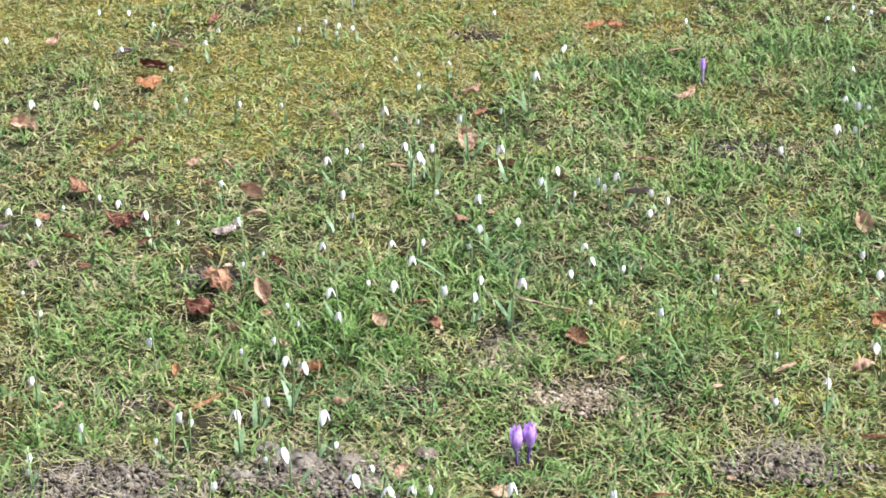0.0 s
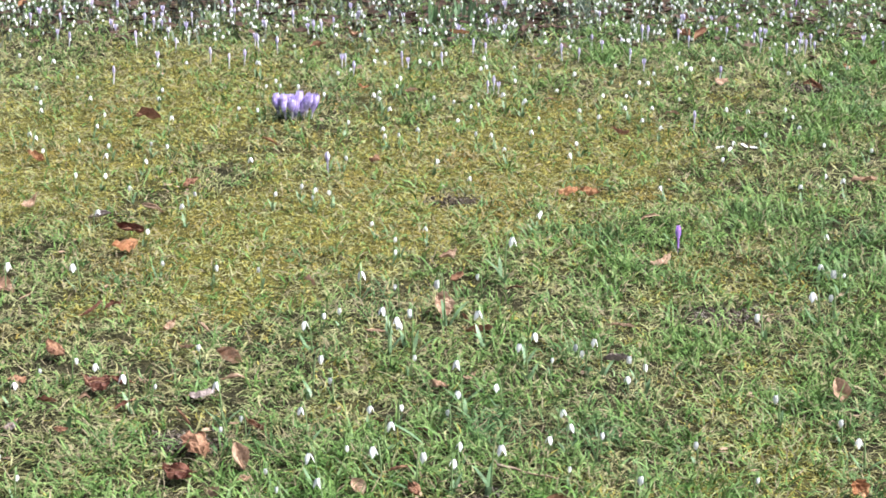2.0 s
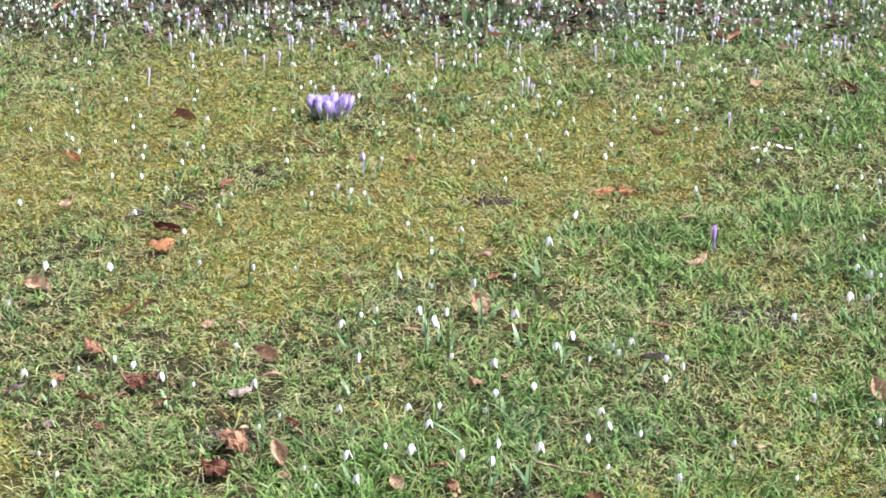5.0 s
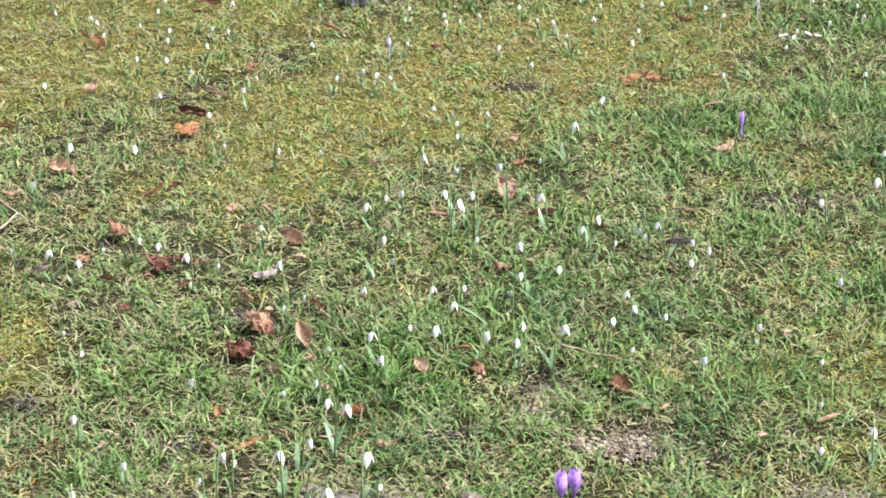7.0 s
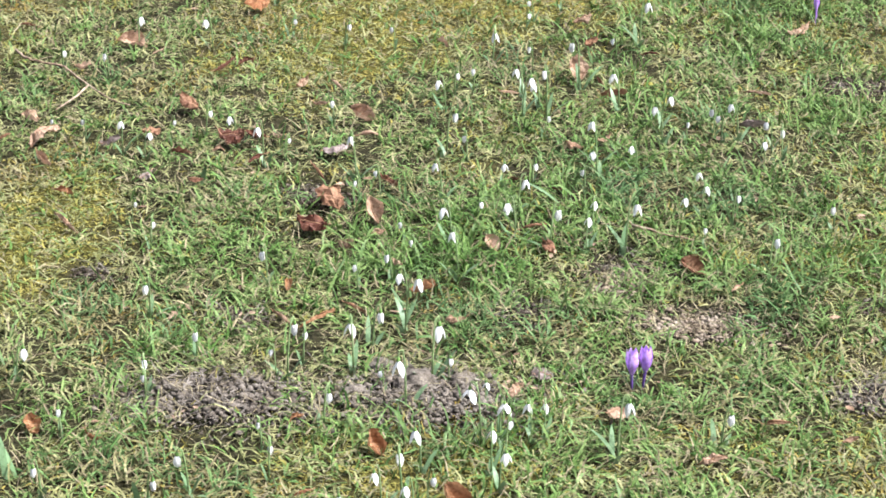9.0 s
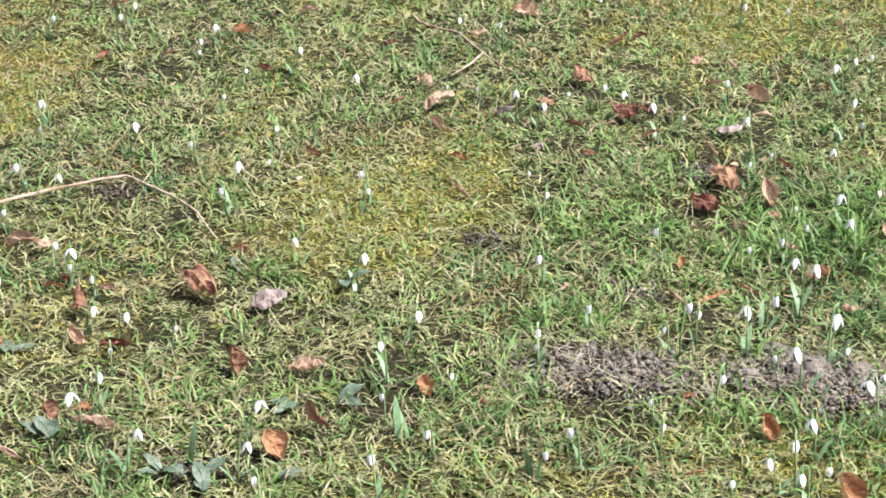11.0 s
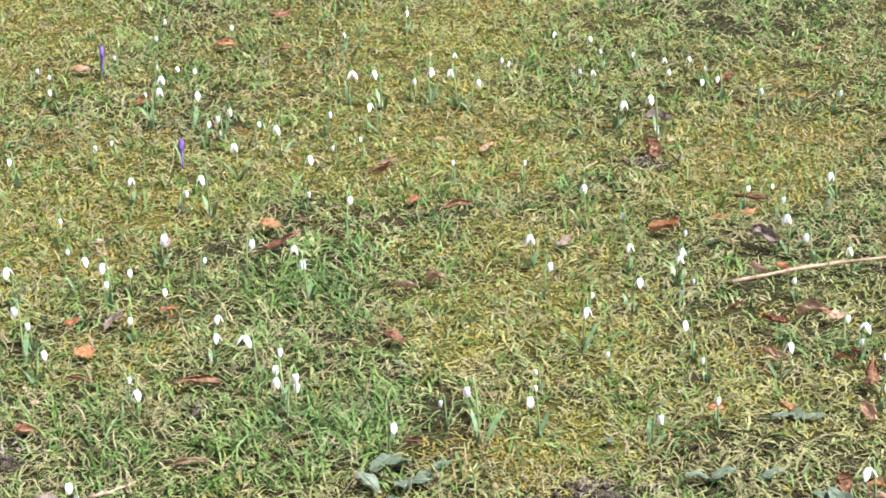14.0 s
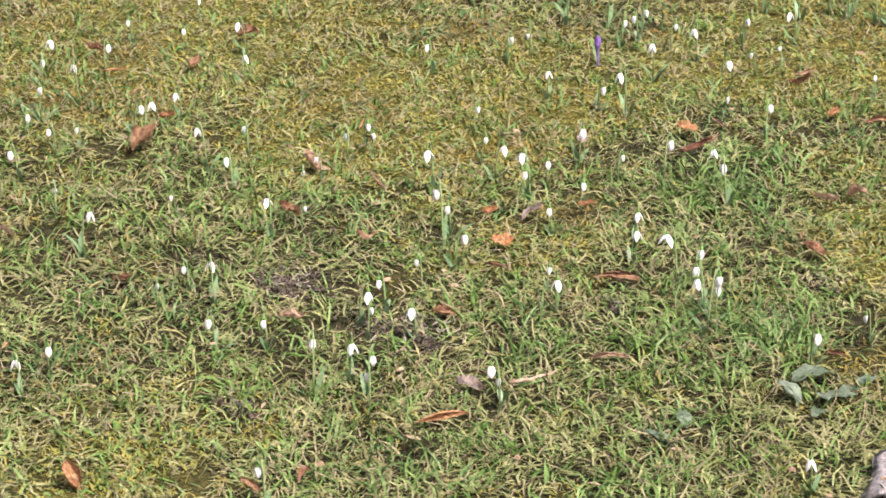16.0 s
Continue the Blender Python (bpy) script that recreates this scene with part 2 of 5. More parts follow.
SNOWDROPS += [
    (0.256, 5.300, 0.041), (-0.134, 5.330, 0.041), (-1.151, 5.244, 0.040), (-0.033, 5.342, 0.049),
    (0.484, 5.295, 0.041), (-0.037, 5.347, 0.041), (-0.392, 5.359, 0.058), (0.439, 5.327, 0.058),
    (0.571, 5.302, 0.040), (-0.363, 5.371, 0.058), (-0.073, 5.380, 0.058), (-0.200, 5.366, 0.037),
    (-0.250, 5.389, 0.058), (-0.885, 5.334, 0.040), (-0.507, 5.398, 0.058), (-0.380, 5.400, 0.041),
    (-1.042, 5.339, 0.041), (0.328, 5.380, 0.040), (-1.163, 5.332, 0.049), (0.146, 5.404, 0.040),
    (-0.568, 5.414, 0.049), (0.203, 5.410, 0.037), (-0.603, 5.438, 0.041), (-0.893, 5.410, 0.040),
    (-0.651, 5.444, 0.040), (0.039, 5.461, 0.037), (-0.340, 5.470, 0.040), (-0.618, 5.474, 0.058),
    (-0.329, 5.502, 0.049), (0.253, 5.497, 0.049), (-0.045, 5.520, 0.058), (0.233, 5.505, 0.058)]
SNOWDROPS += [
    (-1.193, 5.442, 0.041), (0.086, 5.575, 0.049), (-0.490, 5.575, 0.041), (-1.114, 5.521, 0.040),
    (-0.460, 5.608, 0.037), (-0.673, 5.608, 0.049), (-0.270, 5.634, 0.049), (-0.380, 5.651, 0.058),
    (-0.689, 5.629, 0.049), (0.291, 5.625, 0.041), (0.365, 5.631, 0.049), (-0.117, 5.660, 0.049),
    (-0.134, 5.651, 0.037), (0.703, 5.605, 0.058), (0.341, 5.650, 0.041), (-0.050, 5.673, 0.037),
    (0.187, 5.673, 0.041), (-0.001, 5.695, 0.049), (-0.575, 5.687, 0.049), (0.613, 5.634, 0.041),
    (-0.926, 5.658, 0.040), (-0.862, 5.666, 0.037), (-0.294, 5.724, 0.058), (-0.409, 5.712, 0.041),
    (-1.190, 5.666, 0.058), (0.365, 5.722, 0.041), (0.444, 5.724, 0.049), (-0.124, 5.760, 0.049),
    (0.765, 5.707, 0.058), (-1.226, 5.696, 0.049), (0.662, 5.724, 0.041), (-0.222, 5.800, 0.049)]
SNOWDROPS += [
    (0.588, 5.758, 0.041), (-1.300, 5.726, 0.049), (-0.397, 5.836, 0.037), (-0.609, 5.834, 0.037),
    (0.360, 5.827, 0.037), (-0.263, 5.868, 0.049), (-0.298, 5.880, 0.058), (0.657, 5.827, 0.049),
    (-0.433, 5.914, 0.058), (-0.155, 5.934, 0.049), (-0.352, 5.930, 0.041), (0.598, 5.889, 0.037),
    (0.772, 5.871, 0.037), (0.026, 5.967, 0.058), (-0.526, 5.955, 0.041), (-0.461, 5.965, 0.041),
    (0.655, 5.930, 0.058), (0.236, 5.995, 0.049), (-0.078, 6.012, 0.049), (0.685, 5.972, 0.041),
    (0.315, 6.056, 0.037), (0.386, 6.092, 0.049), (0.757, 6.098, 0.049), (0.885, 6.100, 0.049),
    (0.597, 6.154, 0.058), (0.783, 6.140, 0.058), (0.875, 6.150, 0.041), (0.841, 6.159, 0.037),
    (0.647, 6.242, 0.037), (0.731, 6.268, 0.049), (0.875, 6.266, 0.041)]
PALE_CROCUSES = [
    (-1.212, 5.960), (-1.429, 6.420), (-1.261, 6.114), (-1.103, 6.048), (-1.029, 5.929), (-1.013, 6.099),
    (-0.988, 6.081), (-1.007, 6.249), (-0.926, 5.900), (-1.213, 6.330), (-1.131, 6.241), (-1.115, 6.357),
    (-1.099, 6.379), (-1.044, 6.142), (-0.918, 6.169), (-1.250, 6.001), (-0.858, 6.326), (-0.761, 6.326),
    (-0.713, 6.055), (-0.725, 5.931), (-0.710, 5.890), (-0.661, 5.875), (-0.647, 6.168), (-0.598, 6.062),
    (-0.582, 6.051), (-0.564, 6.083), (-0.538, 6.130), (-0.504, 6.309), (-0.484, 6.217), (-0.475, 6.218),
    (-0.166, 6.469), (-0.111, 6.209), (-0.164, 5.895), (-0.129, 5.909), (0.216, 5.973), (0.169, 5.946),
    (0.276, 6.075), (0.289, 6.076), (0.383, 6.209), (0.467, 6.214), (0.492, 6.071), (0.391, 5.985),
    (0.803, 6.402), (0.838, 5.983), (0.636, 5.917), (0.688, 5.962), (-1.033, 5.584), (-0.946, 5.740)]
PALE_CROCUSES += [
    (-0.817, 5.760), (-0.731, 5.743), (-0.763, 5.695), (-0.486, 5.741), (-0.477, 5.759), (-0.452, 5.659),
    (-0.334, 5.751), (-0.319, 5.735), (-0.235, 5.757), (-0.118, 5.508), (-0.104, 5.509), (-0.093, 5.510),
    (0.065, 5.857), (0.105, 5.848), (0.232, 5.810), (0.264, 5.727), (0.359, 5.253), (0.447, 5.661)]
PURPLE_CROCUSES = [(0.275, 4.400, 0.045), (-0.451, 4.881, 0.040), (-3.117, 3.323, 0.055), (-3.404, 3.348, 0.045), (-2.680, 2.990, 0.045), (0.717, 6.471, 0.050), (-0.056, 2.830, 0.044), (-0.042, 2.836, 0.046)]
CLUMP = (-0.563, 5.282)
TAN_LEAVES = [
    (0.496, 3.668, 0.052), (-0.786, 4.580, 0.045), (-1.035, 4.574, 0.039), (-0.998, 4.099, 0.053), (-0.939, 4.043, 0.025),
    (-0.603, 3.797, 0.031), (-0.591, 3.904, 0.043), (-0.656, 3.925, 0.028), (-0.508, 3.657, 0.034),
    (-0.744, 3.565, 0.021), (-0.464, 3.334, 0.067), (-0.487, 3.208, 0.036), (-0.447, 3.260, 0.019),
    (-0.424, 4.142, 0.029), (-0.287, 3.901, 0.033), (0.147, 3.949, 0.045), (-0.166, 3.647, 0.034),
    (0.090, 3.124, 0.023), (0.439, 3.104, 0.035), (-0.547, 2.961, 0.039), (0.237, 4.291, 0.042),
    (0.227, 4.566, 0.038), (-0.167, 4.304, 0.036), (-0.209, 2.774, 0.027), (-0.306, 2.986, 0.027),
    (-0.116, 3.693, 0.023), (0.220, 2.670, 0.024), (0.049, 2.601, 0.033), (-0.074, 2.716, 0.034),
    (-0.408, 3.162, 0.019), (-0.300, 5.489, 0.030), (0.312, 5.322, 0.032), (0.458, 5.186, 0.032)]
TAN_LEAVES += [
    (0.523, 5.345, 0.024), (0.691, 4.822, 0.048), (0.442, 5.576, 0.034), (0.031, 5.433, 0.027),
    (-1.392, 4.012, 0.033), (-1.087, 3.686, 0.037), (-1.038, 3.592, 0.059), (-1.012, 3.468, 0.037),
    (-0.924, 3.243, 0.048), (-0.982, 2.631, 0.043), (-1.053, 3.943, 0.030), (-2.260, 3.301, 0.026),
    (-1.621, 3.004, 0.040), (-2.036, 2.747, 0.034), (-1.485, 2.880, 0.048), (-1.453, 2.888, 0.030),
    (-1.477, 2.722, 0.041), (-1.315, 2.770, 0.027), (-1.300, 2.624, 0.039), (-1.196, 2.408, 0.051),
    (-1.285, 2.320, 0.087), (-1.715, 2.465, 0.019), (-1.875, 2.955, 0.025), (-3.158, 3.315, 0.034),
    (-3.269, 3.020, 0.035), (-2.515, 3.086, 0.022), (-2.356, 3.131, 0.034), (-2.060, 2.702, 0.036),
    (-2.011, 2.095, 0.045), (-2.014, 2.557, 0.018), (-2.404, 1.922, 0.030), (-2.620, 1.619, 0.018)]
TAN_LEAVES += [
    (-2.896, 1.860, 0.030), (-2.486, 2.169, 0.027)]
TAN_LEAVES += [(-0.178, 4.039, 0.055), (-0.276, 3.255, 0.036), (0.327, 3.097, 0.033), (-0.533, 3.746, 0.054), (-2.744, 2.329, 0.042), (-2.611, 2.332, 0.045), (-2.349, 2.859, 0.028)]
ORANGE_LEAVES = [
    (-0.810, 4.356, 0.052), 
    (0.480, 3.274, 0.038), (-0.359, 3.076, 0.037),
    (-0.557, 3.073, 0.026), (-0.497, 2.959, 0.052), (0.064, 4.731, 0.039), (0.107, 4.717, 0.042),
    (-0.381, 2.617, 0.045), (-0.486, 2.657, 0.023), (-0.735, 2.583, 0.026), (-0.593, 5.041, 0.042),
    (-0.416, 5.492, 0.027), (-0.202, 6.076, 0.050), (-1.401, 6.315, 0.045), (0.772, 5.769, 0.025),
    (-1.090, 4.903, 0.041), (-1.465, 3.836, 0.032), (-0.949, 3.347, 0.032), (-1.173, 2.942, 0.036),
    (-0.825, 2.624, 0.034), (-0.964, 2.413, 0.048), (-0.269, 2.479, 0.072),
    (-0.450, 2.478, 0.023), (-1.822, 3.096, 0.050), (-1.764, 3.177, 0.032), (-1.729, 3.209, 0.024)]
ORANGE_LEAVES += [
    (-1.594, 3.026, 0.029), (-1.388, 2.762, 0.032), (-1.404, 2.593, 0.027),
    (-1.483, 2.545, 0.024), (-1.218, 2.435, 0.022), (-1.971, 4.084, 0.025), (-1.330, 4.269, 0.029),
    (-2.995, 3.563, 0.045), (-2.948, 3.234, 0.035), (-2.231, 3.014, 0.027), (-2.379, 2.811, 0.032),
    (-2.797, 2.511, 0.022), 
    (-2.416, 2.357, 0.026), (-2.318, 2.459, 0.026), (-2.337, 2.290, 0.029), (-3.266, 2.425, 0.040),
    (-2.072, 1.834, 0.057), (-2.309, 1.445, 0.044), (-3.040, 2.321, 0.024)]
BROWN_LEAVES = [
    (-1.083, 2.624, 0.046), (-0.830, 3.772, 0.046), (-0.870, 3.635, 0.032), (-0.802, 3.539, 0.029), (-0.569, 3.487, 0.041),
    (-0.452, 3.462, 0.040), (-0.529, 3.358, 0.061), (-0.753, 3.417, 0.020), (-0.130, 3.976, 0.028),
    (-0.152, 4.202, 0.030), (-0.103, 3.912, 0.045), (-0.213, 3.315, 0.041), (-0.188, 3.248, 0.029),
    (0.025, 3.204, 0.047), (0.431, 2.897, 0.045), (0.133, 2.720, 0.035), (-0.451, 3.017, 0.036),
    (-0.892, 5.220, 0.073), (0.188, 5.133, 0.046), (0.665, 5.559, 0.069), (0.427, 6.067, 0.070),
    (0.391, 6.077, 0.053), (-0.354, 4.938, 0.030), (-0.467, 6.041, 0.066), (-0.728, 4.739, 0.035),
    (-0.559, 5.902, 0.039), (-1.358, 3.646, 0.035), (-1.108, 3.581, 0.027), (-1.180, 3.324, 0.028),
    (-1.191, 2.815, 0.092), (-0.929, 2.478, 0.046), (-2.041, 3.816, 0.038), (-1.960, 3.699, 0.037)]
BROWN_LEAVES += [
    (-2.013, 3.425, 0.052), (-2.150, 3.017, 0.043), (-1.333, 2.718, 0.044), (-1.263, 2.423, 0.038),
    (-1.738, 3.956, 0.043), (-1.671, 3.678, 0.036), (-1.622, 4.196, 0.074), (-1.161, 4.332, 0.042),
    (-1.210, 4.167, 0.036), (-2.889, 3.605, 0.027), (-3.222, 3.037, 0.026), (-3.009, 3.771, 0.041),
    (-2.342, 3.085, 0.044), (-2.627, 2.160, 0.033), (-2.290, 2.219, 0.037), (-2.139, 2.290, 0.054),
    (-1.794, 2.284, 0.026), (-2.262, 2.064, 0.030), (-1.980, 2.540, 0.036), (-2.151, 3.203, 0.027),
    (-3.370, 2.471, 0.032), (-3.229, 2.707, 0.035), (-2.984, 2.217, 0.061), (-3.158, 2.367, 0.027),
    (-2.132, 1.556, 0.026), (-2.095, 1.611, 0.023), (-3.189, 2.534, 0.032), (-2.658, 1.858, 0.031)]
DARK_LEAVES = [
    (-1.244, 2.618, 0.040), (-0.809, 4.446, 0.075), (-0.804, 3.988, 0.046), (-0.771, 4.003, 0.034), (-0.729, 3.614, 0.047),
    (-0.692, 3.622, 0.037), (-0.672, 3.526, 0.037), (-0.549, 3.278, 0.048), (-0.041, 4.157, 0.029),
    (-0.185, 3.452, 0.016), (-0.253, 3.484, 0.018), (0.840, 5.801, 0.029), (-1.561, 3.714, 0.027),
    (-1.196, 3.868, 0.025), (-1.754, 3.274, 0.054), (-1.597, 2.859, 0.028), (-1.523, 2.827, 0.038),
    (-1.387, 2.802, 0.023), (-2.321, 2.757, 0.057)]
GREY_LEAVES = [
    (-0.884, 4.530, 0.051), (-0.552, 3.587, 0.042), (-0.840, 3.444, 0.025), (0.132, 3.764, 0.043),
    (-0.177, 2.812, 0.030), (-1.085, 2.790, 0.052), (-0.921, 3.563, 0.035), (-2.063, 3.571, 0.045),
    (-1.661, 3.119, 0.072), (-1.932, 2.962, 0.029), (-2.366, 2.393, 0.040), (-2.101, 1.920, 0.036),
    (-2.477, 2.661, 0.032)]
SOIL = [(-0.595, 2.734, 0.112), (0.303, 2.843, 0.072), (-0.330, 2.770, 0.118), (-0.210, 3.068, 0.045), (-0.566, 3.426, 0.063), (-2.505, 2.020, 0.035), (-2.286, 2.006, 0.067), (-0.609, 3.000, 0.040), (-1.042, 2.363, 0.048), (-1.516, 2.259, 0.084), (-1.435, 3.147, 0.035), (-2.484, 2.040, 0.046), (-0.170, 4.718, 0.045), (0.350, 4.062, 0.092), (0.673, 5.619, 0.083), (-0.077, 3.218, 0.059)]
SOIL += [(-0.210, 3.025, 0.029), (-0.068, 3.190, 0.033), (0.275, 3.117, 0.020), (-0.562, 3.413, 0.040), (-0.623, 2.977, 0.048), (-0.847, 3.114, 0.030), (0.298, 2.819, 0.045), (-2.489, 2.007, 0.028), (-2.246, 2.017, 0.041), (-2.096, 2.245, 0.018), (-1.922, 2.485, 0.022), (-1.498, 2.305, 0.042), (-1.537, 2.305, 0.021), (-2.299, 1.725, 0.035), (-1.990, 3.400, 0.038)]
LITTER = [(0.033, 3.040, 0.088), (-0.074, 3.165, 0.050)]
MOSS = [(-1.128, 4.995, 0.213), (-0.864, 5.432, 0.202), (-0.257, 4.837, 0.194), (-0.015, 5.062, 0.214), (-0.393, 4.560, 0.138), (-2.798, 2.733, 0.178), (-2.424, 3.288, 0.129), (-2.615, 2.697, 0.100), (-2.762, 2.697, 0.175), (-1.833, 2.783, 0.075), (-1.613, 2.367, 0.066), (-1.874, 3.505, 0.118), (-0.623, 4.371, 0.155), (-1.016, 3.214, 0.104), (-3.513, 3.333, 0.227), (-2.690, 3.830, 0.169), (-2.320, 3.306, 0.117), (-3.367, 2.580, 0.217)]
MOSS += [(-2.823, 2.670, 0.102), (-3.398, 2.881, 0.114), (-2.576, 2.745, 0.064), (-2.218, 3.312, 0.087), (-1.912, 2.680, 0.073), (-3.349, 3.203, 0.087), (-2.546, 3.055, 0.067), (-2.580, 3.357, 0.061), (-2.855, 2.407, 0.053)]
LUSH = [(0.571, 4.405, 0.177), (0.785, 5.337, 0.210), (0.422, 3.324, 0.147), (-0.270, 3.303, 0.113), (-0.704, 3.030, 0.089), (-0.209, 2.648, 0.108), (0.008, 3.441, 0.107), (0.514, 3.916, 0.199), (-2.204, 2.653, 0.085), (-1.936, 2.183, 0.095), (-0.714, 3.019, 0.089), (-1.033, 2.735, 0.107), (0.267, 3.304, 0.103), (0.836, 6.151, 0.224), (0.206, 4.384, 0.133), (-0.119, 3.000, 0.048), (-0.375, 3.172, 0.092), (-1.710, 3.697, 0.081)]
BROAD = [(-1.077, 2.340, 0.046), (-1.240, 2.378, 0.036), (-1.022, 2.326, 0.036), (-0.919, 2.566, 0.036), (-0.968, 2.542, 0.037), (-1.359, 2.409, 0.029), (-1.382, 2.584, 0.030), (-1.415, 2.564, 0.024), (-1.237, 2.375, 0.035), (-1.389, 2.255, 0.032), (-1.162, 2.898, 0.029), (-1.005, 2.900, 0.033), (-1.797, 2.184, 0.043), (-1.752, 2.177, 0.039), (-1.765, 2.237, 0.040), (-1.734, 2.229, 0.032), (-1.763, 2.148, 0.039), (-1.727, 2.150, 0.035), (-1.840, 2.012, 0.031), (-1.829, 1.972, 0.034), (-1.415, 2.381, 0.035), (-1.574, 2.417, 0.034), (-1.078, 2.334, 0.030), (-1.011, 2.306, 0.040), (-0.936, 2.349, 0.031)]


# ---- smooth noise over the plan ----
def lattice(x, y, cell, seed):
    """Value noise in 0..1 for arrays of places."""
    u, v = x / cell, y / cell
    iu, iv = np.floor(u), np.floor(v)
    fu, fv = u - iu, v - iv
    fu, fv = fu * fu * (3 - 2 * fu), fv * fv * (3 - 2 * fv)

    def corner(a, b):
        h = np.sin(a * 127.1 + b * 311.7 + seed * 74.7) * 43758.5453
        return h - np.floor(h)

    low = corner(iu, iv) * (1 - fu) + corner(iu + 1, iv) * fu
    high = corner(iu, iv + 1) * (1 - fu) + corner(iu + 1, iv + 1) * fu
    return low * (1 - fv) + high * fv


def zone(x, y, spots, reach=1.0, depth=1.6):
    """0..1 round the given spots, longer in y than in x, with an uneven rim."""
    worn = 0.75 + 0.5 * lattice(x, y, 0.07, 9)
    out = np.zeros_like(x)
    for a, b, r in spots:
        d = np.hypot((x - a) / (r * reach), (y - b) / (r * reach * depth)) / worn
        out = np.maximum(out, np.clip(1.6 - d * 1.1, 0, 1))
    return out


def ground_z(x, y):
    x, y = np.asarray(x, float), np.asarray(y, float)
    near = np.clip((12 - np.hypot(x + 0.5, y - 3)) / 4, 0, 1)
    z = 0.014 * (lattice(x, y, 0.7, 1) - 0.5) + 0.010 * (lattice(x, y, 0.2, 2) - 0.5)
    heap = zone(x, y, SOIL[:3], 0.9, 0.7)
    z = z + heap * (0.005 + 0.016 * lattice(x, y, 0.035, 3) * lattice(x, y, 0.015, 4))
    return z * near


def cover(x, y):
    """How far the lawn is bare, strewn with chips, mossy and lush, each 0..1."""
    bare = np.maximum(0.95 * zone(x, y, SOIL[:3], 0.8, 0.65), 0.72 * zone(x, y, SOIL[3:], 0.8, 0.9)) * (0.45 + 0.8 * lattice(x, y, 0.045, 33))
    chips = zone(x, y, LITTER[:1], 0.9, 0.85)
    moss = np.maximum(zone(x, y, MOSS, 1.6, 1.5), 1.7 * (lattice(x, y, 0.33, 21) - 0.60) + np.clip((-1.0 - x) * 0.2, 0, 0.36))
    moss = np.clip(moss + 0.7 * (lattice(x, y, 0.06, 22) - 0.5), 0, 1)
    lush = np.clip(zone(x, y, LUSH, 1.2, 1.4) * 0.6 + 1.3 * (lattice(x, y, 0.14, 23) - 0.5) + 0.9 * (lattice(x, y, 0.05, 24) - 0.5) - 0.65 * moss - np.clip((-0.5 - x) * 0.35, -0.15, 0.18), 0, 1)
    return bare, chips, moss, lush


# ---- materials ----
def wires(name):
    m = bpy.data.materials.new(name)
    m.use_nodes = True
    return m, m.node_tree, m.node_tree.nodes["Principled BSDF"]


def node(tree, kind, **values):
    n = tree.nodes.new(kind)
    for key, value in values.items():
        n.inputs[key].default_value = value
    return n


def mixed(tree, factor, a, b, blend="MIX"):
    n = tree.nodes.new("ShaderNodeMix")
    n.data_type, n.blend_type = "RGBA", blend
    for at, v in ((0, factor), (6, a), (7, b)):
        if isinstance(v, (int, float)):
            n.inputs[at].default_value = v
        elif isinstance(v, tuple):
            n.inputs[at].default_value = (*v, 1)
        else:
            tree.links.new(v, n.inputs[at])
    return n.outputs[2]


def spread(tree, value, low, high):
    n = tree.nodes.new("ShaderNodeMapRange")
    n.inputs[1].default_value, n.inputs[2].default_value = low, high
    tree.links.new(value, n.inputs[0])
    return n.outputs[0]


def noise_out(tree, scale, detail=3.0, rough=0.6, stretch=None):
    geo = tree.nodes.new("ShaderNodeNewGeometry")
    n = node(tree, "ShaderNodeTexNoise", Scale=scale, Detail=detail, Roughness=rough)
    tree.links.new(geo.outputs["Position"], n.inputs["Vector"])
    return n.outputs[0]


def leafy(name, dark, mid, light, rough=0.6, thin=0.3, island=True, patch=24.0, fine=180.0, bump=0.15, sheen=0.06, drift_tone=None):
    """Plant tissue: three tones spread from blade to blade and patch to patch, fine streaks, light coming through."""
    m, tree, p = wires(name)
    if island:
        pick = tree.nodes.new("ShaderNodeNewGeometry").outputs["Random Per Island"]
    else:
        pick = tree.nodes.new("ShaderNodeObjectInfo").outputs["Random"]
    tone = mixed(tree, pick, dark, mid)
    tone = mixed(tree, spread(tree, noise_out(tree, patch), 0.38, 0.68), tone, light)
    if drift_tone:  # whole patches of the lawn that lean to another hue
        tone = mixed(tree, spread(tree, noise_out(tree, 4.5, 3.0), 0.5, 0.72), tone, mixed(tree, pick, tuple(c * 0.5 for c in drift_tone), drift_tone))
    grain = noise_out(tree, fine, 2.0)
    tone = mixed(tree, spread(tree, grain, 0.45, 0.8), tone, tuple(c * 0.7 for c in dark))
    tree.links.new(tone, p.inputs["Base Color"])
    p.inputs["Roughness"].default_value = rough
    p.inputs["Specular IOR Level"].default_value = sheen
    if bump:
        b = node(tree, "ShaderNodeBump", Strength=bump, Distance=0.001)
        tree.links.new(grain, b.inputs["Height"])
        tree.links.new(b.outputs[0], p.inputs["Normal"])
    if thin:
        t = tree.nodes.new("ShaderNodeBsdfTranslucent")
        tree.links.new(tone, t.inputs[0])
        mix = node(tree, "ShaderNodeMixShader", Fac=thin)
        tree.links.new(p.outputs[0], mix.inputs[1])
        tree.links.new(t.outputs[0], mix.inputs[2])
        tree.links.new(mix.outputs[0], tree.nodes["Material Output"].inputs[0])
    return m


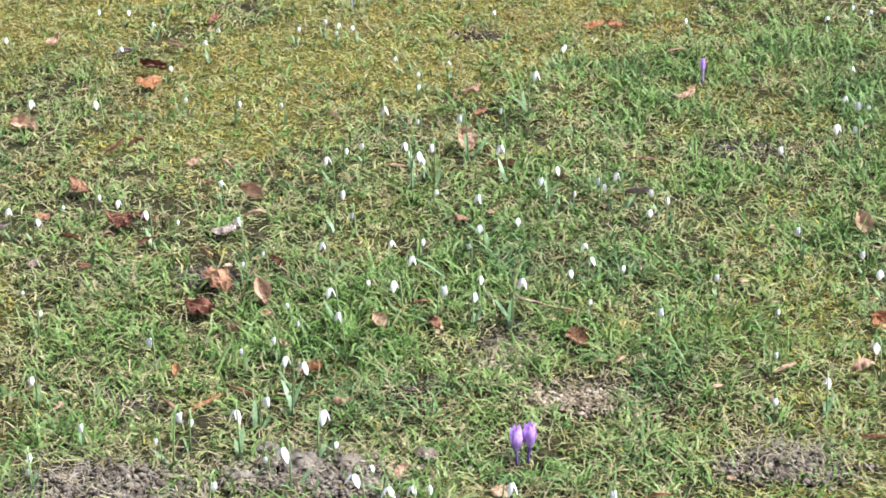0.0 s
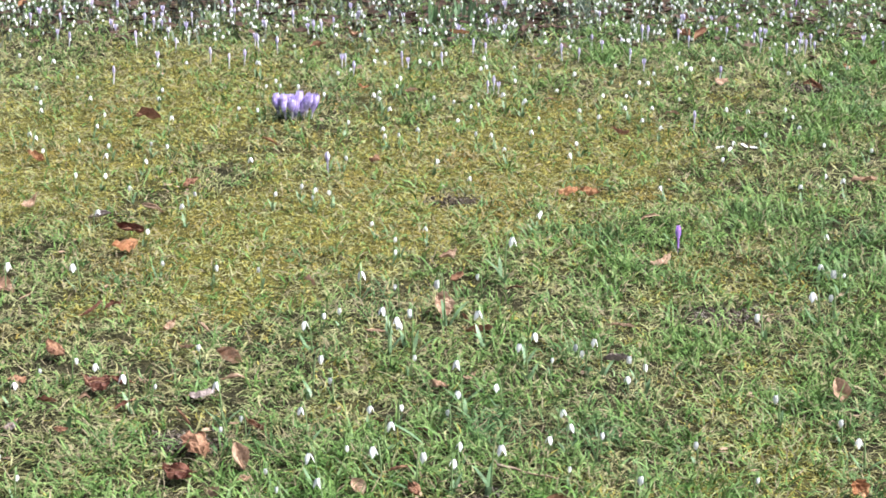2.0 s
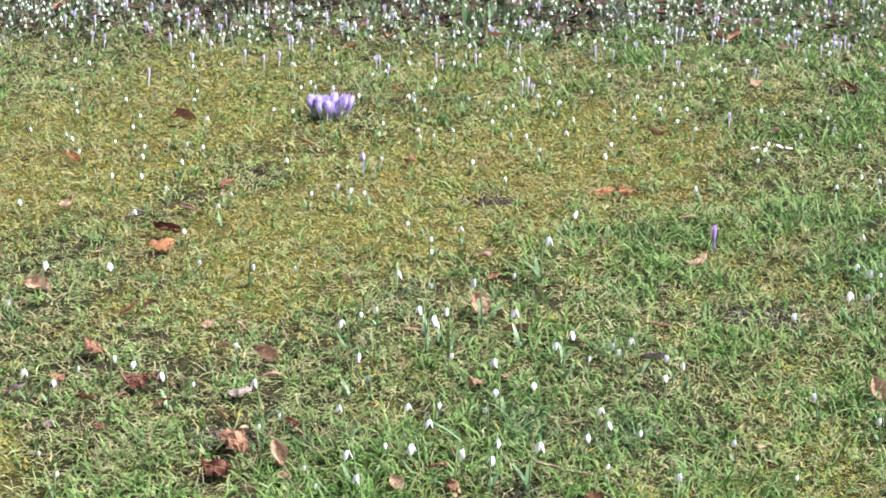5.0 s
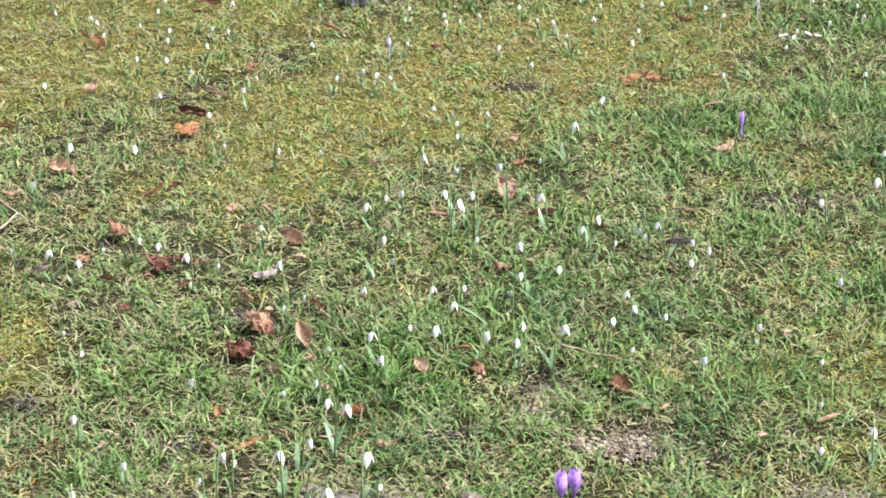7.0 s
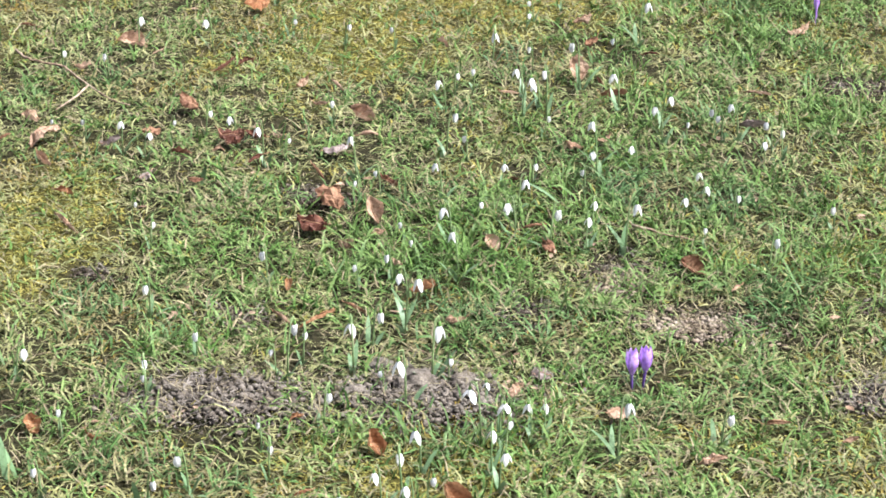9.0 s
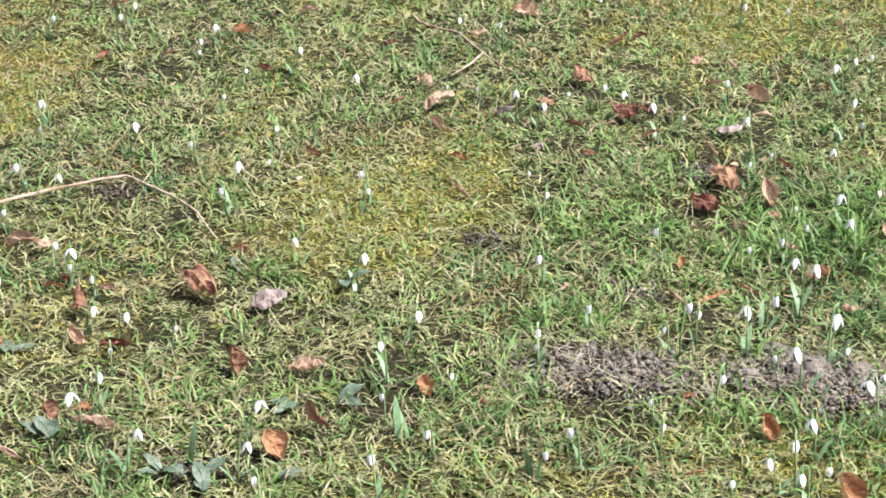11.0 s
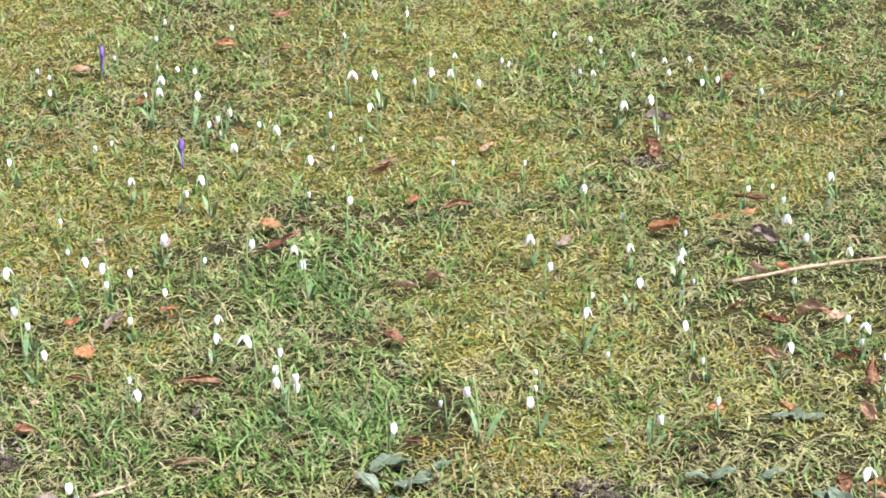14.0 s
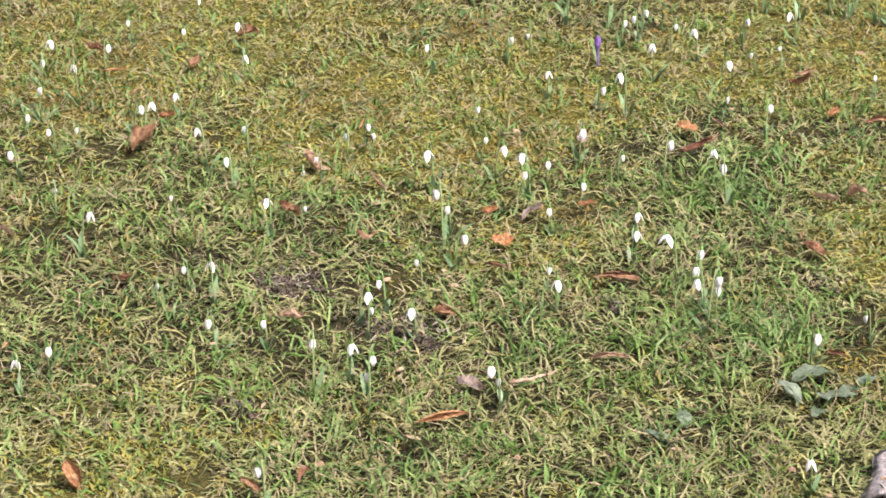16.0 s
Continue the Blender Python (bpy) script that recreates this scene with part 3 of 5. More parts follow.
def earthy(name, dark, light, patch=6.0, fine=120.0, bump=0.8, rough=0.95, distance=0.006):
    m, tree, p = wires(name)
    tone = mixed(tree, spread(tree, noise_out(tree, patch, 4.0), 0.35, 0.65), dark, light)
    grain = noise_out(tree, fine, 4.0, 0.7)
    tone = mixed(tree, spread(tree, grain, 0.3, 0.7), tuple(c * 0.4 for c in dark), tone)
    tree.links.new(tone, p.inputs["Base Color"])
    p.inputs["Specular IOR Level"].default_value = 0.08
    p.inputs["Roughness"].default_value = rough
    b = node(tree, "ShaderNodeBump", Strength=bump, Distance=distance)
    tree.links.new(grain, b.inputs["Height"])
    tree.links.new(b.outputs[0], p.inputs["Normal"])
    return m


def lawn_floor():
    """What lies between the blades: thatch, moss felt where the turf is mossy, soil where it is bare, with gap shade in
    the tones.
    """
    m, tree, p = wires("lawn floor")
    attr = tree.nodes.new("ShaderNodeAttribute")
    attr.attribute_name = "cover"
    parts = tree.nodes.new("ShaderNodeSeparateColor")
    tree.links.new(attr.outputs["Color"], parts.inputs[0])
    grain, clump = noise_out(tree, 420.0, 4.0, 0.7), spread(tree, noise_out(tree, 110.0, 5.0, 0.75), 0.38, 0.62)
    # thatch and soil tones go near black to paint in shade between blades
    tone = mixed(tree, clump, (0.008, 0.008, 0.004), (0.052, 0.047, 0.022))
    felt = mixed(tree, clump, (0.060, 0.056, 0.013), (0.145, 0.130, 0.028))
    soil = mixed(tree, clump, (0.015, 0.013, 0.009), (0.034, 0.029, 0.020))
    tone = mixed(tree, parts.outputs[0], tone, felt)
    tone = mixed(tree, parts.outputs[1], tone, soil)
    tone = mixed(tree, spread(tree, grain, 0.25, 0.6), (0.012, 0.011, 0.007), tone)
    tree.links.new(tone, p.inputs["Base Color"])
    p.inputs["Roughness"].default_value, p.inputs["Specular IOR Level"].default_value = 0.95, 0.08
    b = node(tree, "ShaderNodeBump", Strength=1.0, Distance=0.004)
    tree.links.new(grain, b.inputs["Height"])
    tree.links.new(b.outputs[0], p.inputs["Normal"])
    return m


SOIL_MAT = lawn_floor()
TURF_MAT = earthy("far turf", (0.055, 0.064, 0.018), (0.110, 0.115, 0.040), patch=5.0, fine=160.0, bump=1.0, distance=0.01)
CRUMB_MAT = leafy("crumbled soil", (0.030, 0.024, 0.019), (0.104, 0.088, 0.070), (0.172, 0.152, 0.126), 0.95, 0.0, patch=30.0, fine=300.0, bump=0.6)
DARK_CRUMB_MAT = leafy("damp soil", (0.022, 0.017, 0.013), (0.064, 0.050, 0.037), (0.095, 0.078, 0.062), 0.95, 0.0, patch=30.0, fine=300.0, bump=0.6)
FIBRE_MAT = leafy("dry roots", (0.022, 0.018, 0.014), (0.137, 0.119, 0.097), (0.216, 0.194, 0.166), 0.8, 0.0, patch=40.0)
CLOD_MAT = earthy("dry clod", (0.122, 0.104, 0.083), (0.230, 0.205, 0.169), patch=25.0, fine=300.0, distance=0.002)
CHIP_MAT = leafy("wood chips", (0.060, 0.044, 0.030), (0.205, 0.160, 0.118), (0.275, 0.232, 0.182), 0.8, 0.0, patch=30.0)
GREEN_MAT = leafy("fresh grass", (0.028, 0.064, 0.013), (0.096, 0.180, 0.038), (0.178, 0.252, 0.084), 0.45, thin=0.22, sheen=0.12, drift_tone=(0.095, 0.170, 0.070))
OLIVE_MAT = leafy("winter grass", (0.054, 0.066, 0.019), (0.188, 0.202, 0.074), (0.300, 0.298, 0.148), 0.5, thin=0.2, sheen=0.10, drift_tone=(0.255, 0.215, 0.105))
STRAW_MAT = leafy("dead grass", (0.085, 0.066, 0.038), (0.275, 0.238, 0.148), (0.215, 0.188, 0.115), 0.6, 0.15, sheen=0.08)
# near-black tones: the shade between the blades is put into this colour
SHADE_THATCH_MAT = leafy("thatch toned for gap shade", (0.009, 0.010, 0.005), (0.034, 0.035, 0.015), (0.075, 0.066, 0.034), 0.8, 0.05)
MOSS_MAT = leafy("yellow moss", (0.110, 0.110, 0.025), (0.235, 0.226, 0.056), (0.285, 0.250, 0.072), 0.7, 0.25, drift_tone=(0.255, 0.165, 0.045))
PETAL_MAT = leafy("white tepal", (0.74, 0.75, 0.74), (0.80, 0.81, 0.80), (0.80, 0.80, 0.79), 0.5, 0.4, island=False, patch=40.0, fine=500.0, bump=0.0)
MARK_MAT = leafy("green mark", (0.09, 0.19, 0.045), (0.15, 0.27, 0.07), (0.17, 0.28, 0.08), 0.5, 0.2, island=False)
STEM_MAT = leafy("flower stem", (0.120, 0.185, 0.070), (0.190, 0.265, 0.110), (0.230, 0.300, 0.145), 0.4, 0.15, island=False)
STRAP_MAT = leafy("glaucous leaf", (0.075, 0.135, 0.056), (0.118, 0.195, 0.090), (0.180, 0.265, 0.145), 0.4, 0.2, island=False, sheen=0.2)
LILAC_MAT = leafy("pale lilac", (0.46, 0.40, 0.62), (0.58, 0.53, 0.70), (0.70, 0.67, 0.78), 0.5, 0.3, island=False, patch=60.0, bump=0.0)
CLUMP_MAT = leafy("lilac", (0.44, 0.34, 0.68), (0.56, 0.47, 0.77), (0.66, 0.60, 0.82), 0.5, 0.3, island=False, patch=60.0, bump=0.0)
PURPLE_MAT = leafy("purple", (0.40, 0.19, 0.64), (0.52, 0.29, 0.76), (0.64, 0.45, 0.84), 0.5, 0.3, island=False, patch=60.0, bump=0.0)
DARK_PURPLE_MAT = leafy("dark purple", (0.11, 0.06, 0.26), (0.17, 0.10, 0.34), (0.26, 0.17, 0.42), 0.5, 0.2, island=False, patch=60.0, bump=0.0)
TUBE_MAT = leafy("crocus tube", (0.60, 0.58, 0.62), (0.72, 0.70, 0.74), (0.66, 0.60, 0.72), 0.5, 0.2, island=False, bump=0.0)
BROAD_MAT = leafy("downy leaf", (0.042, 0.066, 0.037), (0.068, 0.098, 0.061), (0.135, 0.160, 0.120), 0.5, 0.1, island=False, patch=30.0, sheen=0.25)
LEAF_MATS = {
    "tan": leafy("tan dead leaf", (0.235, 0.142, 0.090), (0.350, 0.235, 0.160), (0.405, 0.298, 0.212), 0.55, 0.3, False, 35.0, 220.0, 0.4),
    "orange": leafy("orange dead leaf", (0.190, 0.080, 0.036), (0.345, 0.165, 0.080), (0.400, 0.240, 0.130), 0.5, 0.3, False, 35.0, 220.0, 0.4),
    "brown": leafy("brown dead leaf", (0.094, 0.043, 0.027), (0.195, 0.098, 0.062), (0.281, 0.172, 0.101), 0.5, 0.25, False, 35.0, 220.0, 0.4),
    "dark": leafy("dark dead leaf", (0.040, 0.017, 0.012), (0.092, 0.036, 0.024), (0.160, 0.078, 0.052), 0.4, 0.1, False, 35.0, 220.0, 0.4),
    "grey": leafy("faded dead leaf", (0.110, 0.084, 0.074), (0.195, 0.155, 0.140), (0.255, 0.214, 0.195), 0.65, 0.15, False, 35.0, 220.0, 0.4),
}
RIB_MAT = leafy("leaf stalk", (0.172, 0.086, 0.047), (0.281, 0.164, 0.094), (0.281, 0.187, 0.117), 0.6, 0.0, False)
WOOD_MAT = earthy("bare twig", (0.234, 0.164, 0.109), (0.406, 0.328, 0.250), patch=14.0, fine=90.0, bump=0.5, rough=0.75, distance=0.001)
BARK_MAT = earthy("tree bark", (0.018, 0.013, 0.010), (0.05, 0.036, 0.028), patch=7.0, fine=45.0, bump=1.0, rough=0.9, distance=0.02)
GREY_BARK_MAT = earthy("weathered bark", (0.36, 0.33, 0.335), (0.60, 0.56, 0.56), patch=30.0, fine=140.0, bump=0.8, rough=0.8, distance=0.002)


# ---- building helpers ----
def part(name, bm, material, parent=None, label=""):
    me = bpy.data.meshes.new(name)
    bm.to_mesh(me)
    bm.free()
    me.materials.append(material)
    for f in me.polygons:
        f.use_smooth = True
    ob = new(name, me)
    ob.parent = parent
    return tagged(ob, label)


def thing(name, label, category, group=""):
    return tagged(new(name), label, category, group)


def tube(bm, points, radii, sides=6):
    """A tapered round bar through the points."""
    rings, pts = [], [Vector(p) for p in points]
    for k, p in enumerate(pts):
        way = (pts[min(k + 1, len(pts) - 1)] - pts[max(k - 1, 0)]).normalized()
        a = way.orthogonal() if not rings else (last - way * last.dot(way))
        a.normalize()
        last, b = a, way.cross(a)
        rings.append([bm.verts.new(p + radii[k] * (a * math.cos(q) + b * math.sin(q))) for q in (2 * math.pi * s / sides for s in range(sides))])
    for low, high in zip(rings, rings[1:]):
        for s in range(sides):
            bm.faces.new((low[s], low[(s + 1) % sides], high[(s + 1) % sides], high[s]))
    bm.faces.new(rings[0][::-1])
    bm.faces.new(rings[-1])
    return bm


def sheet(bm, rows):
    """A curved sheet through rows of points."""
    grid = [[bm.verts.new(p) for p in row] for row in rows]
    for a, b in zip(grid, grid[1:]):
        for k in range(len(a) - 1):
            bm.faces.new((a[k], a[k + 1], b[k + 1], b[k]))
    return bm


def strap(bm, root, turn, length, width, lean, bend, steps=6):
    """A long narrow leaf with a shallow keel."""
    rows, x, z, angle = [], 0.0, 0.0, radians(lean)
    for k in range(steps + 1):
        s = k / steps
        w = width * (0.7 + 0.6 * s) * (1 - s**4) / 2 + 0.0004
        rows.append([(x, -w, z + 0.15 * w), (x - 0.12 * w, 0, z), (x, w, z + 0.15 * w)])
        angle += radians(bend) / steps
        x, z = x + math.sin(angle) * length / steps, z + math.cos(angle) * length / steps
    m = Matrix.Translation(root) @ Matrix.Rotation(turn, 4, "Z")
    return sheet(bm, [[m @ Vector(p) for p in row] for row in rows])


# ---- the ground: one sheet to the horizon, fine near the path ----
def ground():
    xs = np.concatenate([[-400, -90, -30, -12, -7], np.arange(-4.6, 2.4, 0.035), [4, 9, 30, 90, 400]])
    ys = np.concatenate([[-400, -90, -30, -8, -2, 0.5], np.arange(1.4, 8.2, 0.035), [10, 14, 30, 90, 400]])
    gx, gy = np.meshgrid(xs, ys)
    co = np.stack([gx, gy, ground_z(gx, gy)], -1).reshape(-1, 3)
    w, n = len(xs), len(ys)
    i = (np.arange(n - 1)[:, None] * w + np.arange(w - 1)[None]).ravel()
    me = bpy.data.meshes.new("ground")
    me.from_pydata(co.tolist(), [], np.stack([i, i + 1, i + w + 1, i + w], -1).tolist())
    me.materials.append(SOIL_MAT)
    me.materials.append(TURF_MAT)
    bare, chips, moss, lush = cover(co[:, 0], co[:, 1])
    bed = np.clip((co[:, 1] - 5.95) / 0.3, 0, 1)
    shade = np.stack([moss, np.clip(1.3 * np.maximum(np.maximum(bare, chips), bed), 0, 1), lush, np.ones(len(co))], -1)
    me.color_attributes.new("cover", "FLOAT_COLOR", "POINT").data.foreach_set("color", shade.astype(np.float32).ravel())
    # the thin lawn shows its floor; round about the turf is closed
    c = co[i] + 0.0175
    wob = 0.25 * lattice(c[:, 0], c[:, 1], 0.12, 61)
    way, r = np.degrees(np.arctan2(-0.2 - c[:, 0], c[:, 1])), np.hypot(c[:, 0] + 0.2, c[:, 1])
    inner = (way > -12 - 8 * wob) & (way < 55 + 8 * wob) & (r > 2.2 - wob) & (r < np.where(way < 16, 7.3, 5.0) + wob)
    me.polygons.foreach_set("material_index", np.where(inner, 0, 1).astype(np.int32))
    tagged(new("ground", me), "dark soil of a mossy spring lawn, toned for shade between blades", "ground", kind="structure")


ground()


# ---- plants of which nobody counts the blades: one mesh for each kind ----
rng = np.random.default_rng(4)


def stuff(name, label, category, material, co, faces3, faces4, per):
    """One mesh of many alike pieces: co (pieces, per, 3), face corners within a piece."""
    n = len(co)
    base = (np.arange(n) * per)[:, None]
    q, t = np.array(faces4, int).reshape(-1, 4), np.array(faces3, int).reshape(-1, 3)
    loops = np.concatenate([base + q.ravel()[None], base + t.ravel()[None]], 1).ravel()
    totals = np.tile(np.r_[np.full(len(q), 4), np.full(len(t), 3)], n)
    me = bpy.data.meshes.new(name)
    me.vertices.add(n * per)
    me.vertices.foreach_set("co", co.astype(np.float32).ravel())
    me.loops.add(len(loops))
    me.loops.foreach_set("vertex_index", loops.astype(np.int32))
    me.polygons.add(len(totals))
    me.polygons.foreach_set("loop_start", np.r_[0, np.cumsum(totals)[:-1]].astype(np.int32))
    me.update(calc_edges=True)
    me.materials.append(material)
    return tagged(new(name, me), label, category, kind="stuff")


def blades(root, turn, length, width, lean, curl, swirl):
    """Grass blades as bent tapered strips of seven points."""
    n = len(root)
    face = turn + np.pi / 2 + rng.normal(0, 0.5, n)
    out, p = np.zeros((n, 7, 3)), root.copy()
    side = np.stack([np.cos(face), np.sin(face), rng.normal(0, 0.25, n)], -1)
    for k in range(4):
        w = width * (0.42, 0.5, 0.38, 0.0)[k]
        if k < 3:
            out[:, 2 * k], out[:, 2 * k + 1] = p - side * w[:, None], p + side * w[:, None]
        else:
            out[:, 6] = p
        tilt = lean + curl * (k + 0.5) / 3
        way = turn + swirl * k / 3
        step = np.stack([np.sin(tilt) * np.cos(way), np.sin(tilt) * np.sin(way), np.cos(tilt)], -1)
        p = p + step * (length / 3)[:, None]
    floor_z = ground_z(out[:, :, 0], out[:, :, 1]) + 0.002
    out[:, :, 2] = np.maximum(out[:, :, 2], floor_z)
    return out


def strands(root, turn, length, width, lean, curl, swirl):
    """Short bent strands of five points."""
    n = len(root)
    face = turn + np.pi / 2 + rng.normal(0, 0.6, n)
    out, p = np.zeros((n, 5, 3)), root.copy()
    side = np.stack([np.cos(face), np.sin(face), rng.normal(0, 0.25, n)], -1) * width[:, None]
    for k in range(2):
        out[:, 2 * k], out[:, 2 * k + 1] = p - side * 0.45, p + side * 0.45
        tilt, way = lean + curl * (k + 0.5) / 2, turn + swirl * k / 2
        p = p + np.stack([np.sin(tilt) * np.cos(way), np.sin(tilt) * np.sin(way), np.cos(tilt)], -1) * (length / 2)[:, None]
    out[:, 4] = p
    out[:, :, 2] = np.maximum(out[:, :, 2], ground_z(out[:, :, 0], out[:, :, 1]) + 0.002)
    return out


def sown(n, near=1.9, far=5.4, right=-15, left=58):
    """Places on the lawn in front of the path, thinning out with distance."""
    a = np.radians(rng.uniform(right, left, n // 6) + rng.normal(0, 3, n // 6))
    r = np.abs(rng.uniform(near, far, n // 6) + rng.normal(0, 0.22, n // 6) * (rng.random(n // 6) < 0.3))
    return tufts(-0.2 - r * np.sin(a), r * np.cos(a))


def tufts(x, y):
    """Six blades round each place, leaning much the same way: x, y, way, mood of the tuft."""
    n = len(x)
    way, mood = rng.uniform(0, 2 * np.pi, n), rng.uniform(0, 1, n)
    x, y, way, mood = (np.repeat(v, 6) for v in (x, y, way, mood))
    ox, oy = rng.normal(0, 0.011, (2, 6 * n))
    out = np.arctan2(oy, ox)
    way = np.arctan2(0.8 * np.sin(way) + np.sin(out), 0.8 * np.cos(way) + np.cos(out)) + rng.normal(0, 0.45, 6 * n)
    return x + ox, y + oy, way, mood


CELL = 0.008
HEADS = np.zeros((900, 900), bool)  # cells of the plan just before a flower, trodden low
for x, y, z in SNOWDROPS:
    d = math.hypot(x, y)
    for step in range(0, 3):
        for aside in (-0.008, 0.0, 0.008):
            px, py = x * (1 - 0.007 * step / d) + aside * y / d, y * (1 - 0.007 * step / d) - aside * x / d
            HEADS[int((px + 4.6) / CELL) % 900, int((py - 1.4) / CELL) % 900] = True


LEAVES_HERE = TAN_LEAVES + ORANGE_LEAVES + BROWN_LEAVES + DARK_LEAVES + GREY_LEAVES


def under_leaf(x, y):
    hit = np.zeros(len(x), bool)
    for a, b, r in LEAVES_HERE:
        hit |= np.hypot(x - a, (y - b + 0.2 * r) / 1.3) < 0.52 * r
    for a, b in [(-1.632, 2.945), (-1.612, 2.975), (-1.591, 3.002), (-1.574, 3.027), (-1.556, 3.050), (-1.529, 3.077), (-1.503, 3.104), (-1.475, 3.129), (-1.446, 3.152), (-1.407, 3.148), (-1.378, 3.130), (-1.349, 3.113), (-1.325, 3.096), (-1.278, 3.052), (-1.257, 3.020)]:
        hit |= np.hypot(x - a, y - b + 0.012) < 0.024
    return hit


def lawn():
    spots = [sown(360000), sown(150000, 5.4, 7.7, -15, 18)]
    low = sown(235000), sown(60000, 5.4, 7.4, -15, 18)
    spots.append([np.concatenate(v) for v in zip(*low)])
    ring, spin = 7 * np.sqrt(rng.random(15000)), rng.uniform(0, 2 * np.pi, 15000)
    outer = tufts(-0.7 + ring * np.cos(spin), 3.2 + ring * np.sin(spin))
    x, y, way, mood = (np.concatenate(v) for v in zip(*spots, outer))
    bare, chips, moss, lush = cover(x, y)
    bed = np.clip((y - 6.02 - 0.25 * lattice(x, y, 0.3, 26)) / 0.3, 0, 1) * np.clip((0.9 - x) / 0.4, 0, 1)
    thin = 0.22 * lattice(x, y, 0.11, 28) + 0.85 * np.clip((lattice(x, y, 0.042, 25) - 0.60) / 0.2, 0, 1) * np.clip(1.6 - 1.6 * moss, 0.25, 1)
    born, around = np.zeros(len(x), bool), np.zeros(len(x))
    around[-len(outer[0]):] = np.clip((np.hypot(x + 0.9, y - 4.0)[-len(outer[0]):] - 2.6) / 1.5, 0, 1)
    first = len(spots[0][0]) + len(spots[1][0])
    born[first:first + len(spots[2][0])] = True
    keep = rng.uniform(0, 1, len(x)) > np.clip((0.95 * bare + 0.85 * chips) * np.where(born, 0.7, 1.0) + thin * np.where(born, 0.0, 0.85) - 0.25 * lush + 0.70 * bed, 0, 0.97)
    x, y, moss, lush, way, mood = (v[keep] for v in (x, y, moss, lush, way, mood))
    low = np.where(under_leaf(x, y), 0.42, 1.0)
    low = np.where(HEADS[((x + 4.6) / CELL).astype(int) % 900, ((y - 1.4) / CELL).astype(int) % 900], 0.5 * low, low)
    z, pick = ground_z(x, y), rng.uniform(0, 1, len(x))
    root = np.stack([x, y, z], -1)
    filler = born[keep]
    pick = np.where(filler, 0.5 + 0.5 * pick, pick)
    straw = pick < 0.08 + 0.05 * (1 - lush) + np.clip((-1.2 - x) * 0.03, 0, 0.05)
    mossy = ~straw & (pick < 0.10 + 0.42 * moss) | filler & (pick < 0.5 + 0.7 * moss)
    green = ~straw & ~mossy & (mood < 0.30 + 0.65 * lush - np.clip((-0.6 - x) * 0.25, 0, 0.12) * np.clip((2.1 + x) * 2, 0, 1))
    olive = ~(straw | mossy | green | filler)
    # short filler strands, their dark colour standing for shade in the gaps
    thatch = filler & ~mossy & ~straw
    green &= ~filler
    for chosen, name, label, mat, size, wide, lean, curl in (
        (green, "fresh_grass", "fresh green spring grass growing in tufts", GREEN_MAT, (0.027, 0.064), (0.0020, 0.0038), (0.05, 0.8), (0.6, 2.7)),
        (olive, "winter_grass", "short olive winter grass, curled and matted", OLIVE_MAT, (0.028, 0.060), (0.0018, 0.0034), (0.35, 1.15), (0.9, 3.7)),
        (straw, "dead_grass", "pale dry grass lying matted in the lawn", STRAW_MAT, (0.020, 0.050), (0.0012, 0.0024), (0.7, 1.4), (-0.4, 1.8)),
        (thatch, "thatch", "low thatch of old grass and moss, coloured dark as gap shade", SHADE_THATCH_MAT, (0.010, 0.024), (0.0022, 0.0040), (0.5, 1.4), (0.2, 2.2)),
        (mossy, "moss", "yellow-green moss cushions in thin turf", MOSS_MAT, (0.011, 0.027), (0.0020, 0.0038), (0.1, 1.2), (0.4, 2.4)),
    ):
        n = int(chosen.sum())
        tall = (0.82 + 0.32 * lush[chosen] - 0.2 * moss[chosen]) * low[chosen] * (0.75 + 0.5 * (mood[chosen] * 7.3 % 1))
        far = 1 + 0.07 * np.clip(np.hypot(x, y)[chosen] - 3, 0, 5)
        coarse = 1 + 2.6 * around[keep][chosen]
        tall, far = tall * coarse**0.5, far * coarse
        r, turn = root[chosen], way[chosen]
        if name == "dead_grass":
            r = r + np.stack([np.zeros(n), np.zeros(n), rng.uniform(0.003, 0.022, n)], -1)
            loose = [np.stack([rng.normal(a, 0.7 * q, int(2200 * q)), rng.normal(b, 0.5 * q, int(2200 * q))], -1) for a, b, q in SOIL[:3] + LITTER]
            loose = np.concatenate(loose)
            r = np.concatenate([r, np.c_[loose, ground_z(loose[:, 0], loose[:, 1]) + rng.uniform(0.004, 0.016, len(loose))]])
            turn = np.r_[turn, rng.uniform(0, 6.28, len(loose))]
            tall, far, n = np.r_[tall, np.full(len(loose), 0.7)], np.r_[far, np.full(len(loose), 0.8)], len(r)
        short = name in ("thatch", "moss", "dead_grass")
        co = (strands if short else blades)(r, turn, rng.uniform(*size, n) * tall, rng.uniform(*wide, n) * far, rng.uniform(*lean, n), rng.uniform(*curl, n), rng.normal(0, 1.6, n))
        stuff(name, label, "grass" if name != "moss" else "moss", mat, co, [(2, 3, 4)] if short else [(4, 5, 6)], [(0, 1, 3, 2)] if short else [(0, 1, 3, 2), (2, 3, 5, 4)], 5 if short else 7)


lawn()


